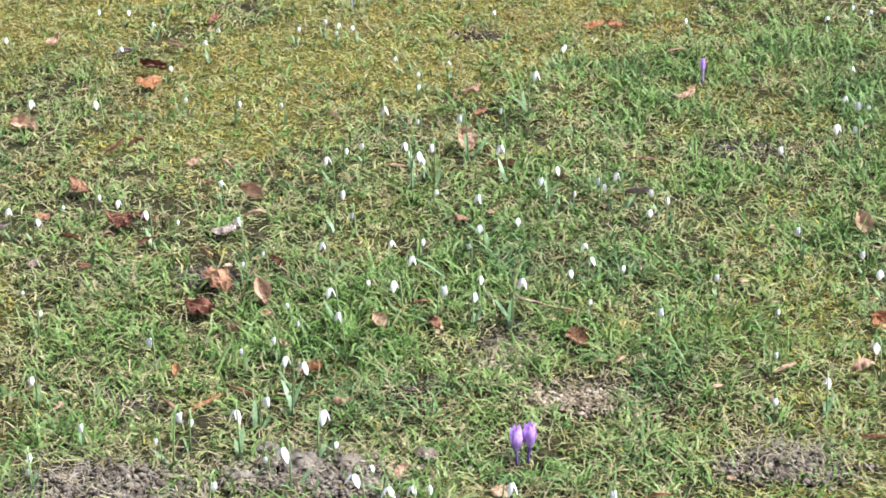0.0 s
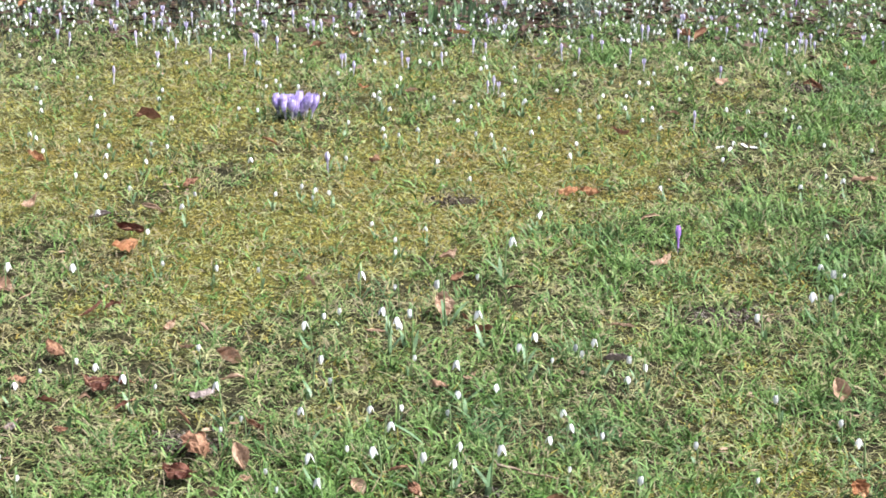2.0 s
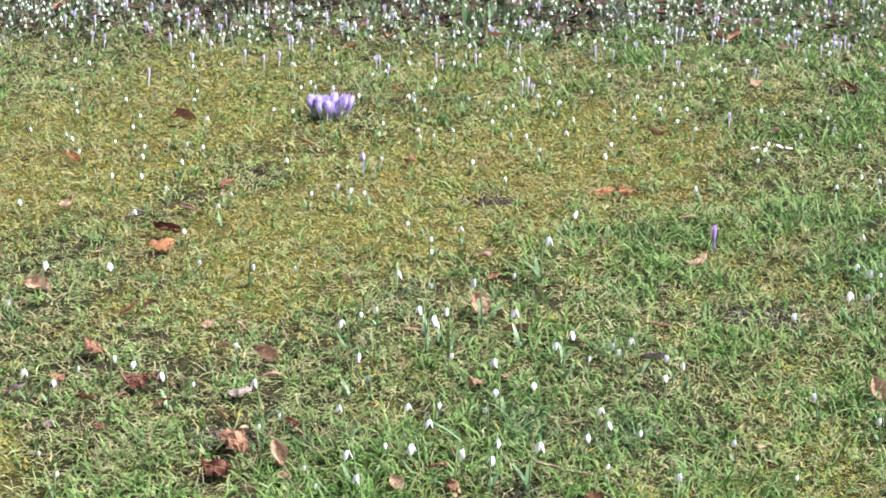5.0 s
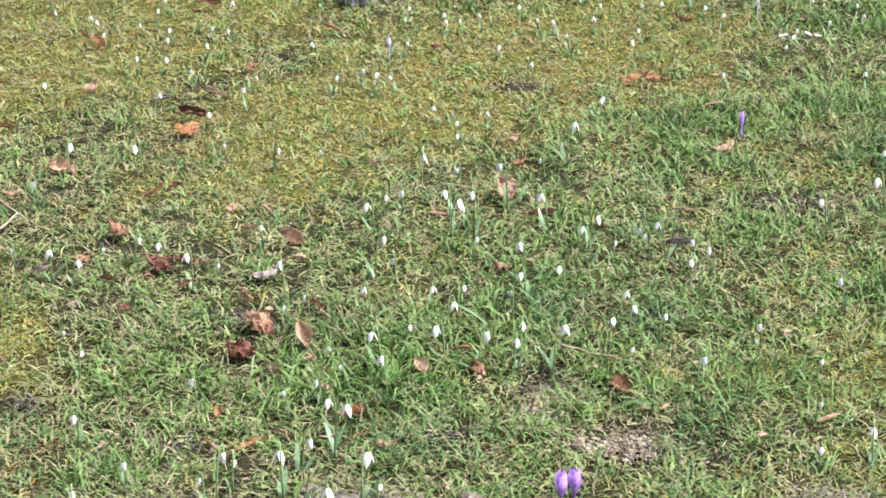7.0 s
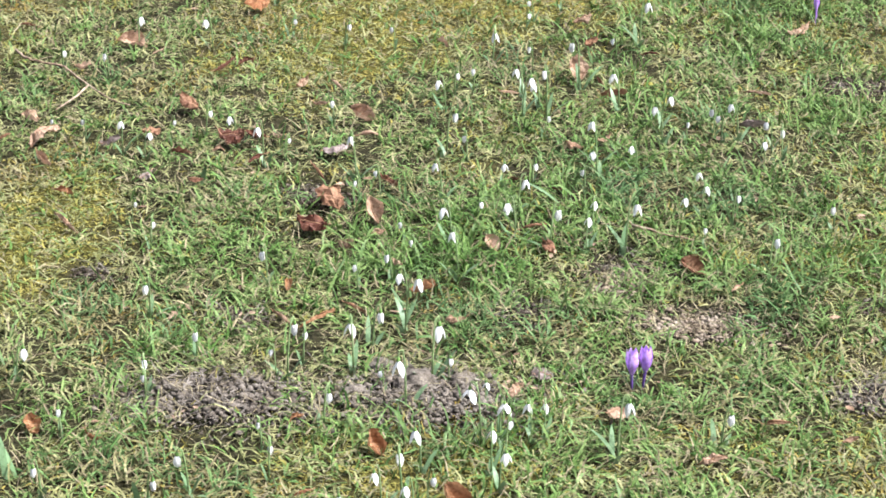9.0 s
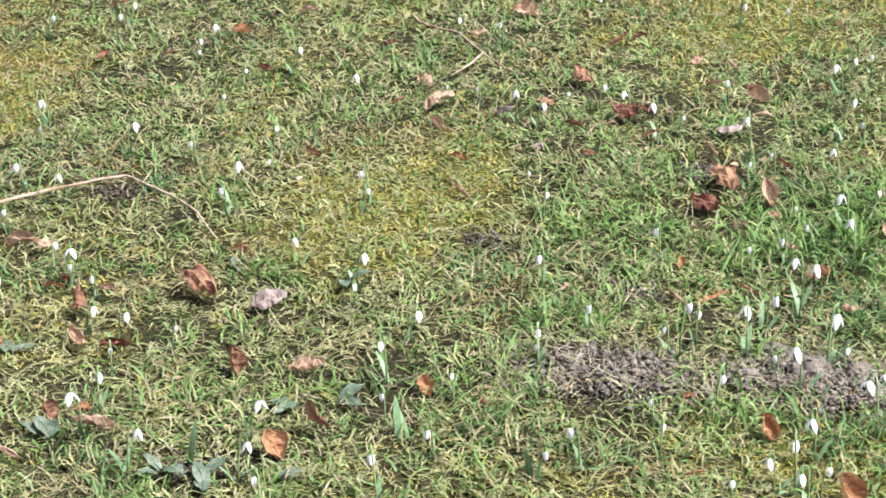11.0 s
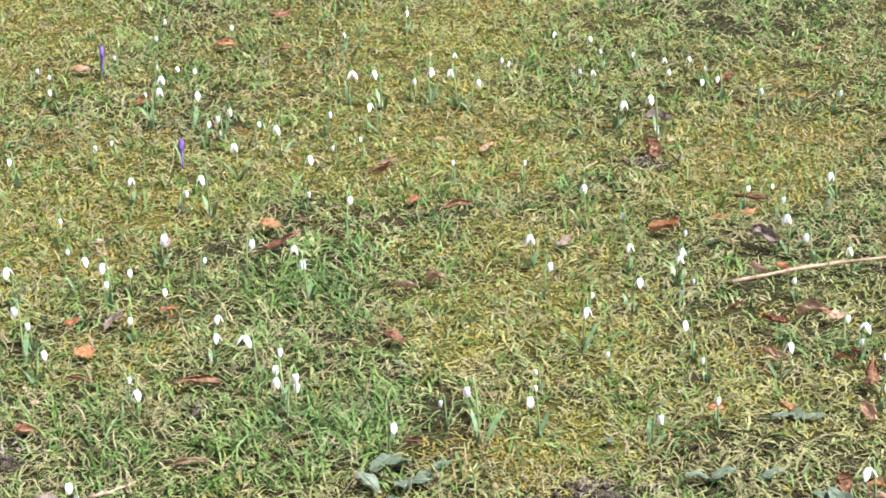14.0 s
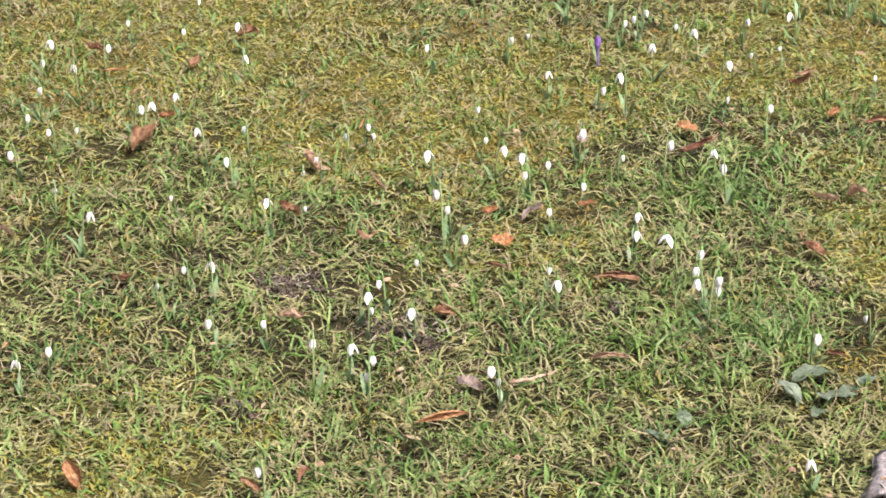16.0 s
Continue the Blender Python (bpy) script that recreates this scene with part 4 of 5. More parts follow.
def root_fibres():
    """Dry roots and stalks matted through the loose soil."""
    at = [np.stack([rng.normal(a, 0.62 * q, int(k * q)), rng.normal(b, 0.45 * q, int(k * q))], -1) for spots, k in ((SOIL[:3], 4500), (SOIL[3:], 900)) for a, b, q in spots]
    at = np.concatenate(at)
    n = len(at)
    r = np.c_[at, ground_z(at[:, 0], at[:, 1]) + rng.uniform(0.001, 0.010, n)]
    co = strands(r, rng.uniform(0, 6.28, n), rng.uniform(0.010, 0.026, n), rng.uniform(0.0014, 0.0030, n), rng.uniform(0.9, 1.6, n), rng.uniform(-0.5, 0.9, n), rng.normal(0, 1.3, n))
    stuff("root_fibres", "dry grey-brown roots matted through loose soil", "roots", FIBRE_MAT, co, [(2, 3, 4)], [(0, 1, 3, 2)], 5)


root_fibres()


def crumbs(name, label, category, material, spots, count, sizes, lift):
    """Small broken lumps strewn over patches of the ground."""
    every = []
    for a, b, r in spots:
        n = int(count * r)
        every.append(np.stack([rng.normal(a, r * 0.60, n), rng.normal(b - 0.02, r * 0.28, n)], -1))
    at = np.concatenate(every)
    n = len(at)
    shape = np.array([(1, 0, 0), (-1, 0, 0), (0, 1, 0), (0, -1, 0), (0, 0, 1), (0, 0, -1)], float)
    s = sizes[0] + (sizes[1] - sizes[0]) * rng.random(n) ** 3
    co = shape[None] * rng.uniform(0.5, 1.1, (n, 6, 1)) * (s[:, None] * rng.uniform(0.5, 1.3, (n, 3)))[:, None]
    co[:, :, 2] *= lift
    a = rng.uniform(0, 6.28, n)
    c, d = np.cos(a)[:, None], np.sin(a)[:, None]
    co[:, :, 0], co[:, :, 1] = co[:, :, 0] * c - co[:, :, 1] * d, co[:, :, 0] * d + co[:, :, 1] * c
    co += np.stack([at[:, 0], at[:, 1], ground_z(at[:, 0], at[:, 1]) + s * 0.3 * lift + rng.uniform(0, 0.006, n)], -1)[:, None]
    tri = [(0, 2, 4), (2, 1, 4), (1, 3, 4), (3, 0, 4), (2, 0, 5), (1, 2, 5), (3, 1, 5), (0, 3, 5)]
    stuff(name, label, category, material, co, tri, [], 6)


crumbs("soil_crumbs", "crumbly grey-brown soil thrown up in small heaps", "soil", CRUMB_MAT, SOIL[:3], 24000, (0.0012, 0.0095), 0.7)
crumbs("loose_soil", "dark loose soil showing through thin turf", "soil", DARK_CRUMB_MAT, SOIL[3:], 6500, (0.002, 0.007), 0.8)
crumbs("wood_chips", "pale dry wood chips strewn on a bare patch", "wood chips", CHIP_MAT, LITTER, 15000, (0.0025, 0.0090), 0.45)


# ---- snowdrops ----
def tepal(bm, turn, flare, length, width, top, shift=0.0):
    """One hanging petal, spoon-shaped, opened by flare degrees."""
    rows = []
    for k in range(6):
        s = k / 5
        w = width * 0.5 * math.sin(math.pi * min(0.06 + 0.80 * s**0.85, 1)) ** 0.8 * (1, 1, 1, 1, 0.82, 0.14)[k]
        belly = 0.0012 + 0.24 * width * math.sin(math.pi * s * 0.85) + shift
        rows.append([(belly - 0.30 * abs(v) ** 2 * w, v * w, -s * length) for v in (-1, -0.5, 0, 0.5, 1)])
    m = Matrix.Translation(top) @ Matrix.Rotation(turn, 4, "Z") @ Matrix.Rotation(radians(-flare), 4, "Y")
    return sheet(bm, [[m @ Vector(p) for p in row] for row in rows])


def snowdrop(label, height, flare, length, width, arch, leaf_count, leaf_length, seed):
    """height: of the flower's middle. The flower hangs at x = arch from an arched stem rooted at the origin."""
    r = random.Random(seed)
    drop = thing("snowdrop", label, "flower", "snowdrops in the lawn")
    crown = height + 0.5 * length + 0.010
    lean = r.uniform(-0.12, 0.12)
    top = Vector((arch, lean * height, height + 0.5 * length))
    path = [(0, 0, -0.006), (0.1 * arch, 0.3 * lean * height, 0.45 * crown), (0.28 * arch, 0.7 * lean * height, 0.82 * crown), (0.5 * arch, 0.92 * lean * height, crown),
            (0.85 * arch, lean * height, crown + 0.001), (arch, lean * height, crown - 0.004), (arch, lean * height, top.z + 0.004)]
    part("stem", tube(bmesh.new(), path, [0.0014, 0.0013, 0.0011, 0.0010, 0.0007, 0.0007, 0.0009], 6), STEM_MAT, drop)
    sheath = bmesh.new()
    strap(sheath, (0.42 * arch, 0.92 * lean * height, 0.93 * crown), 0.0, 0.011, 0.0028, 25, 40, 4)
    part("spathe", sheath, STEM_MAT, drop)
    flower = part("ovary", tube(bmesh.new(), [top + Vector((0, 0, d)) for d in (0.0045, 0.003, 0.0, -0.002)], [0.001, 0.0019, 0.0021, 0.0014], 7), MARK_MAT, drop)
    spin = r.uniform(0, 2)
    for k in range(3):
        part("outer_tepal", tepal(bmesh.new(), spin + k * 2.094, flare + r.uniform(-4, 4), length * r.uniform(0.94, 1.05), width, top), PETAL_MAT, flower)
    for k in range(3):
        part("inner_tepal", tepal(bmesh.new(), spin + 1.05 + k * 2.094, 4, length * 0.5, width * 0.75, top, -0.0012), PETAL_MAT, flower)
    for k in range(leaf_count):
        bm = strap(bmesh.new(), (0.002 * (1 - 2 * k), 0.001, -0.004), r.uniform(0, 6.28), leaf_length * r.uniform(0.6, 1.0), 0.0062, r.uniform(6, 32), r.uniform(5, 60))
        part("leaf", bm, STRAP_MAT, drop)
    return drop


CLOSED = "white snowdrop with a closed drooping flower in the lawn"
HALF = "white snowdrop with a half-open drooping flower in the lawn"
OPEN = "white snowdrop with spread outer petals in the lawn"
BUD = "small white snowdrop bud among the grass blades"
KINDS = [
    (CLOSED, 0.041, 1, 0.0158, 0.0092, 0.010, 3, 0.044, 1), (CLOSED, 0.053, 2, 0.0168, 0.0096, 0.012, 3, 0.052, 2), (CLOSED, 0.067, 0, 0.0166, 0.0094, 0.014, 3, 0.060, 3),
    (HALF, 0.041, 15, 0.0166, 0.0082, 0.011, 3, 0.044, 4), (HALF, 0.054, 18, 0.0176, 0.0082, 0.013, 3, 0.054, 5), (HALF, 0.067, 16, 0.0180, 0.0084, 0.015, 3, 0.062, 6),
    (OPEN, 0.061, 30, 0.0196, 0.0090, 0.015, 2, 0.048, 7), (BUD, 0.040, -2, 0.0138, 0.0076, 0.008, 2, 0.032, 8), (BUD, 0.050, -2, 0.0144, 0.0080, 0.009, 1, 0.040, 9),
]
WEIGHTS = [3, 3, 2, 4, 6, 5, 2, 3, 2]
THINGS = 310  # past these, far off, one mesh


def snowdrops():
    r = random.Random(11)
    first = [snowdrop(*k) for k in KINDS]
    used = [False] * len(KINDS)
    for x, y, z in SNOWDROPS[:THINGS]:
        near = [k for k in range(len(KINDS)) if abs(KINDS[k][1] - z) < 0.008] or [1]
        if z < 0.0405:
            near = [7, 8]  # the small buds
        elif math.hypot(x + 0.3, y - 2.7) < 0.14:
            near = [4, 5, 6]  # the wide-open ones by the heap of soil
        k = r.choices(near, [WEIGHTS[n] for n in near])[0]
        turn = r.uniform(0, 2 * math.pi)
        base = z - float(ground_z(x, y))
        s = base / KINDS[k][1]
        m = Matrix.Rotation(turn, 4, "Z")
        off = m @ Vector((KINDS[k][5] * s, 0, 0))
        at = Matrix.Translation((x - off.x, y - off.y, float(ground_z(x, y)))) @ m @ Matrix.Scale(s, 4)
        if not used[k]:
            used[k], first[k].matrix_basis = True, at
        else:
            made = copy_thing(first[k], at)
            made.matrix_basis = at
    for ob, there in zip(first, used):
        if not there:
            for o in (*ob.children_recursive, ob):
                bpy.data.objects.remove(o)


snowdrops()


def joined_mesh(obs):
    """Points, faces and material numbers of a thing's parts together."""
    co, faces, kinds, mats = [], [], [], []
    for o in obs:
        if o.type != "MESH":
            continue
        mat = o.data.materials[0]
        if mat not in mats:
            mats.append(mat)
        n = len(co)
        co += [tuple(v.co) for v in o.data.vertices]
        faces += [tuple(n + i for i in f.vertices) for f in o.data.polygons]
        kinds += [mats.index(mat)] * len(faces[len(kinds):])
    return np.array(co), faces, kinds, mats


def drift(name, label, makers, places):
    """Many alike plants far off in one mesh. places: x, y, which maker, turn, size."""
    models = []
    for make in makers:
        ob = make()
        models.append(joined_mesh([o for o in ob.children_recursive if not o.name.startswith("inner_tepal")]))
        for o in (*ob.children_recursive, ob):
            bpy.data.objects.remove(o)
    mats = models[0][3]
    co, faces, kinds, n = [], [], [], 0
    for x, y, k, turn, s in places:
        c = models[k][0] * s
        a, b = math.cos(turn), math.sin(turn)
        co.append(np.stack([x + c[:, 0] * a - c[:, 1] * b, y + c[:, 0] * b + c[:, 1] * a, float(ground_z(x, y)) + c[:, 2]], -1))
        faces += [tuple(n + i for i in f) for f in models[k][1]]
        kinds += [mats.index(models[k][3][i]) for i in models[k][2]]
        n += len(c)
    me = bpy.data.meshes.new(name)
    me.from_pydata(np.concatenate(co).tolist(), [], faces)
    for mat in mats:
        me.materials.append(mat)
    me.polygons.foreach_set("material_index", kinds)
    me.polygons.foreach_set("use_smooth", [True] * len(faces))
    me.update()
    return tagged(new(name, me), label, "flowers", kind="stuff")


def far_drift():
    r, places = random.Random(8), []
    for x, y, z in SNOWDROPS[THINGS:]:
        k = r.choice([1, 4, 4, 0, 3])
        places.append((x, y, k, r.uniform(0, 6.28), min(0.75, 0.85 * z / KINDS[k][1])))
    while len(places) < len(SNOWDROPS) - THINGS + 2100:
        x, y = r.uniform(-1.9, 1.4), 5.9 + 1.1 * r.random() ** 0.6
        if r.random() < 0.25 + 0.75 * float(lattice(np.array(x), np.array(y), 0.22, 31)) and (x < 0.55 or r.random() < 0.45):
            if not (-1.2 < x < -0.5 and y > 6.3):
                k = r.choice([1, 4, 4, 5, 3])
                places.append((x, y, k, r.uniform(0, 6.28), r.uniform(0.42, 0.66)))
    drift("snowdrop_drift", "dense drift of white snowdrops along a leafy bed", [lambda k=k: snowdrop(*k) for k in KINDS[:7]], places)


far_drift()


BED_LEAF_MAT = leafy("bed leaves", (0.020, 0.034, 0.020), (0.062, 0.092, 0.056), (0.180, 0.205, 0.160), 0.4, 0.08, patch=14.0, sheen=0.2)


def bed_leaves():
    """Narrow bulb leaves crowding the bed, each drift with its own lean."""
    n = 9000
    x, y = rng.uniform(-2.0, 1.5, n), 5.85 + 1.15 * rng.random(n) ** 0.8
    keep = rng.random(n) < np.clip((y - 5.75 - 0.3 * lattice(x, y, 0.3, 26)) / 0.4, 0, 1) * (0.3 + 0.9 * lattice(x, y, 0.16, 71))
    x, y = x[keep], y[keep]
    n = len(x)
    root = np.stack([x, y, ground_z(x, y)], -1)
    co = blades(root, rng.uniform(0, 6.28, n), rng.uniform(0.030, 0.055, n), rng.uniform(0.0035, 0.0060, n), rng.uniform(0.05, 0.6, n), rng.uniform(0.0, 1.4, n), rng.normal(0, 0.5, n))
    stuff("bulb_leaves", "narrow grey-green bulb leaves crowding a shaded bed", "leaves", BED_LEAF_MAT, co, [(4, 5, 6)], [(0, 1, 3, 2), (2, 3, 5, 4)], 7)


bed_leaves()


# ---- crocuses ----
def crocus(label, group, petal_mat, height, open_angle, leaves, seed, girth=1.0, tube_mat=None):
    """A goblet of six petals on a pale tube."""
    r = random.Random(seed)
    flower = thing("crocus", label, "flower", group)
    cup = (0.034 if girth > 0.9 else 0.024) * (0.85 + 0.3 * r.random())
    foot = height - 0.5 * cup
    tilt = Vector((r.uniform(-0.1, 0.1) * foot, r.uniform(-0.1, 0.1) * foot, foot))
    part("tube", tube(bmesh.new(), [(0, 0, -0.005), tilt * 0.5, tilt, tilt + Vector((0, 0, 0.004))], [0.0017, 0.0018, 0.0024, 0.0034], 7), tube_mat or TUBE_MAT, flower)
    for k in range(6):
        outer = k % 2 == 0
        rows = []
        for i in range(6):
            s = i / 5
            w = girth * 0.0066 * math.sin(math.pi * (0.10 + 0.80 * s)) ** 0.8 * (1, 1, 1, 1, 0.8, 0.12)[i]
            out = 0.0026 + girth * 0.0075 * math.sin(math.pi * 0.5 * min(1, s * 1.4)) - (0.0045 if open_angle < 8 else 0.0) * s**2
            out += math.tan(radians(open_angle)) * s * cup * 0.6 - (0 if outer else 0.0012)
            rows.append([(out - 0.35 * abs(v) * w, v * w, s * cup) for v in (-1, -0.5, 0, 0.5, 1)])
        m = Matrix.Translation(tilt) @ Matrix.Rotation(k * math.pi / 3 + seed, 4, "Z")
        part("petal", sheet(bmesh.new(), [[m @ Vector(p) for p in row] for row in rows]), petal_mat, flower)
    for k in range(leaves):
        part("leaf", strap(bmesh.new(), (0, 0, -0.004), k * 2.1 + seed, r.uniform(0.03, 0.06), 0.0025, r.uniform(10, 45), r.uniform(10, 60)), STRAP_MAT, flower)
    return flower


def stood(ob, x, y, turn=0.0, s=1.0):
    ob.matrix_basis = Matrix.Translation((x, y, float(ground_z(x, y)))) @ Matrix.Rotation(turn, 4, "Z") @ Matrix.Scale(s, 4)
    return ob


def crocuses():
    r = random.Random(3)
    purple = "bright purple crocus with a goblet flower in grass"
    for n, (x, y, z) in enumerate(PURPLE_CROCUSES):
        mat = LILAC_MAT if n == 1 else DARK_PURPLE_MAT if n in (2, 3, 4) else PURPLE_MAT
        small = n < 6
        c = crocus(("small pale lilac crocus standing alone in the lawn" if n == 1 else "small dark purple crocus standing alone in the lawn" if n in (2, 3, 4) else "small purple crocus standing alone in the lawn") if small else purple, "purple crocuses", mat, z, 3 if small else 4, 2, 20 + n, 0.55 if small else 1.0, mat if small else DARK_PURPLE_MAT)
        stood(c, x, y, r.uniform(0, 6), 1.0)
    pale = [crocus("pale lilac crocus on a slender white tube", "lilac crocuses", LILAC_MAT, h, a, 2, 40 + k, 0.45) for k, (h, a) in enumerate(((0.046, 1), (0.042, 3), (0.050, 0), (0.044, 9)))]
    for n, (x, y) in enumerate(PALE_CROCUSES):
        ob = pale[n] if n < 4 else copy_thing(pale[n % 4], Matrix())
        stood(ob, x, y, r.uniform(0, 6), r.uniform(0.68, 0.9))
    tight = [crocus("lilac crocus crowded in a dense clump", "lilac crocus clump", CLUMP_MAT, h, a, 2, 60 + k, 0.92) for k, (h, a) in enumerate(((0.038, 2), (0.043, 5), (0.034, 3)))]
    for n in range(20):
        ob = tight[n] if n < 3 else copy_thing(tight[n % 3], Matrix())
        a, q = r.uniform(0, 6.28), math.sqrt(r.random())
        x, y = CLUMP[0] + 0.040 * q * math.cos(a), CLUMP[1] + 0.030 * q * math.sin(a)
        m = Matrix.Translation((x, y, float(ground_z(x, y)))) @ pose(0, 0, 0, -9 * q * math.sin(a), 13 * q * math.cos(a))
        ob.matrix_basis = m @ Matrix.Rotation(r.uniform(0, 6), 4, "Z") @ Matrix.Scale(r.uniform(0.85, 1.2), 4)


crocuses()


def crocus_drift():
    """The crocuses scattered through the far bed."""
    r, places = random.Random(17), []
    while len(places) < 90:
        x, y = r.uniform(-1.8, 1.3), 5.95 + 1.0 * r.random()
        if not (-1.25 < x < -0.45 and y > 6.35) and r.random() < 0.2 + 0.8 * float(lattice(np.array(x), np.array(y), 0.25, 73)):
            places.append((x, y, r.randrange(3), r.uniform(0, 6.28), r.uniform(0.6, 0.85)))
    makers = [lambda h=h, a=a: crocus("pale lilac crocus", "", LILAC_MAT, h, a, 2, 80 + a, 0.5) for h, a in ((0.046, 2), (0.052, 7), (0.040, 12))]
    drift("crocus_drift", "pale lilac crocuses scattered through a leafy bed", makers, places)


crocus_drift()


# ---- dead leaves ----
ROLLED = [(-2.143, 2.294, 43), (-2.014, 2.100, 40), (-2.075, 1.837, 47), (-2.293, 2.222, 35), (-2.361, 3.138, 50), (-2.154, 3.023, 27), (-0.498, 2.967, 26), (0.131, 2.726, 4), (-0.214, 3.326, 9), (-0.509, 3.667, 14), (-0.288, 3.901, 4), (-1.769, 2.833, 6), (-1.109, 4.036, -24), (-1.285, 2.320, -5)]  # place and turn of the leaves rolled like cigars

# the leaves that stand up on their edge in the grass
UPRIGHT = [(-0.825, 2.624), (-0.178, 4.039), (0.496, 3.668), (0.480, 3.274), (-0.276, 3.255), (0.025, 3.204), (-0.381, 2.617), (-1.083, 2.624), (-0.964, 2.413), (-2.744, 2.329), (-2.309, 1.445), (-1.263, 2.423), (-2.013, 3.425), (-0.533, 3.746), (-0.464, 3.334), (-0.269, 2.479)]


def dead_leaf(x, y, size, tone, n):
    r = random.Random(n * 7 + 1)
    scroll = [d for a, b, d in ROLLED if math.hypot(a - x, b - y) < 0.03]
    words = {"tan": "curled tan dead leaf lying on the grass", "orange": "crisp orange-brown dead leaf lying on the grass", "brown": "crumpled brown dead leaf lying on the grass",
             "dark": "dark red-brown wet dead leaf in the turf", "grey": "faded grey-brown dead leaf sunk in the turf"}
    leaf = thing("dead_leaf", words[tone], "leaf", "dead leaves on the lawn")
    long, wide = size, size * r.uniform(0.55, 0.85)
    fold, curl, arch = r.uniform(0.10, 0.85), r.uniform(0.8, 2.4) * r.choice((-1, 1, 1)), r.uniform(-1.4, 2.1)
    lobes, phase, lopside, crumple = r.choice([0, 0, 0, 3, 4]), r.uniform(0, 6), r.uniform(0.6, 1.4), 1.0
    if r.random() < 0.25 or scroll:  # rolled up along the midrib
        fold, curl, lobes, arch, wide, crumple = 0.2, r.uniform(3.6, 4.8), 0, r.uniform(-0.4, 0.6), size * 0.68, 0.4
    upright = any(math.hypot(a - x, b - y) < 0.01 for a, b in UPRIGHT)
    if upright:
        fold, curl, arch, wide, lobes = 0.3, r.uniform(0.9, 1.7), r.uniform(0.5, 1.5), size * 0.95, r.choice([0, 0, 3])
        long = 0.82 * size
    rows = []
    for i in range(15):
        s = i / 14
        w = 0.5 * wide * math.sin(math.pi * (0.04 + 0.93 * s)) ** (0.7 if lobes else 0.85)
        w *= 1 + (0.13 * math.sin(lobes * 2 * math.pi * s + phase) if lobes else 0.0) + 0.10 * noise.noise(Vector((9 * s, 3.1 * n, 0)))
        bend = arch * (s - 0.5)
        cx, cz = (math.sin(bend) / arch * long if abs(arch) > 0.1 else (s - 0.5) * long), (1 - math.cos(bend)) / (arch if abs(arch) > 0.1 else 1) * long
        row = []
        for v in (-1, -0.75, -0.5, -0.25, 0, 0.25, 0.5, 0.75, 1):
            a, q = abs(v), fold
            yy = zz = 0.0
            for k in range(4):  # the half blade leaves the midrib at the fold and rolls in towards its rim
                q += curl * (lopside if v > 0 else 2 - lopside) * a * (k + 0.5) / 8
                yy, zz = yy + math.cos(q) * w * a / 4, zz + math.sin(q) * w * a / 4
            pleat = abs((7 * s - 1.1 * a) % 1.0 - 0.5) - 0.25
            zz += 0.050 * size * pleat * min(1, 3 * a) + crumple * 0.20 * size * noise.noise(Vector((3.2 * s, 1.5 * v, 1.7 * n))) + crumple * 0.09 * size * noise.noise(Vector((9 * s, 5 * v, 2.3 * n)))
            row.append((cx, math.copysign(yy, v), cz + zz))
        rows.append(row)
    low = min(p[2] for row in rows for p in row)
    rows = [[(a, b, c - low) for a, b, c in row] for row in rows]
    blade = part("blade", sheet(bmesh.new(), rows), LEAF_MATS[tone], leaf)
    for f in blade.data.polygons:
        f.use_smooth = False
    mid = [Vector(row[4]) + Vector((0, 0, 0.0006)) for row in rows]
    stalk = [mid[0] + (mid[0] - mid[1]) * 1.6 + Vector((0, 0, 0.002)), *mid[::2]]
    part("stalk", tube(bmesh.new(), stalk, [0.0007] + [0.0008 * (1 - 0.8 * k / len(stalk)) for k in range(len(stalk) - 1)], 5), RIB_MAT, leaf)
    z = float(ground_z(x, y)) + r.uniform(0.012, 0.020)
    yaw = math.degrees(math.atan2(-0.2 - x, y))
    turn = scroll[0] - yaw if scroll else r.gauss(90, 18) if upright else r.gauss(0, 38) + r.choice((0, 180))
    leaf.matrix_basis = pose(x, y, z, r.gauss(44, 6) if upright else r.gauss(15, 11), r.gauss(0, 10), yaw + 35 * upright) @ pose(0, 0, 0, 0, 0, turn)
    return leaf


def dead_leaves():
    n = 0
    for tone, places in (("tan", TAN_LEAVES), ("orange", ORANGE_LEAVES), ("brown", BROWN_LEAVES), ("dark", DARK_LEAVES), ("grey", GREY_LEAVES)):
        for x, y, size in places:
            dead_leaf(x, y, size * (1.06 if size < 0.065 else 0.84), tone, n)
            n += 1


dead_leaves()


def litter(name, label, x, y, small, big, mat):
    """Broken and fallen leaves, too many to count."""
    n = len(x)
    grid = np.array([(-1, -0.05, 0), (-0.4, -0.36, 0.12), (-0.4, 0.36, 0.1), (-0.3, 0, -0.05), (0.4, -0.34, 0.14), (0.4, 0.34, 0.1), (0.4, 0, -0.04), (1, 0, 0.12), (-1, 0.05, 0)])
    s = rng.uniform(small, big, n)
    c = grid[None] * s[:, None, None] * rng.uniform(0.7, 1.2, (n, 1, 3))
    c[:, :, 2] *= rng.uniform(-1.5, 2.5, (n, 1))
    a = rng.uniform(0, 6.28, n)[:, None]
    co = np.stack([c[:, :, 0] * np.cos(a) - c[:, :, 1] * np.sin(a), c[:, :, 0] * np.sin(a) + c[:, :, 1] * np.cos(a), c[:, :, 2] + 0.35 * c[:, :, 1] * rng.normal(0, 1, (n, 1))], -1)
    co += np.stack([x, y, ground_z(x, y) + rng.uniform(0.008, 0.03, n)], -1)[:, None]
    stuff(name, label, "leaves", mat, co, [(0, 1, 3), (8, 3, 2), (0, 3, 8), (7, 6, 4), (7, 5, 6)], [(1, 4, 6, 3), (3, 6, 5, 2)], 9)


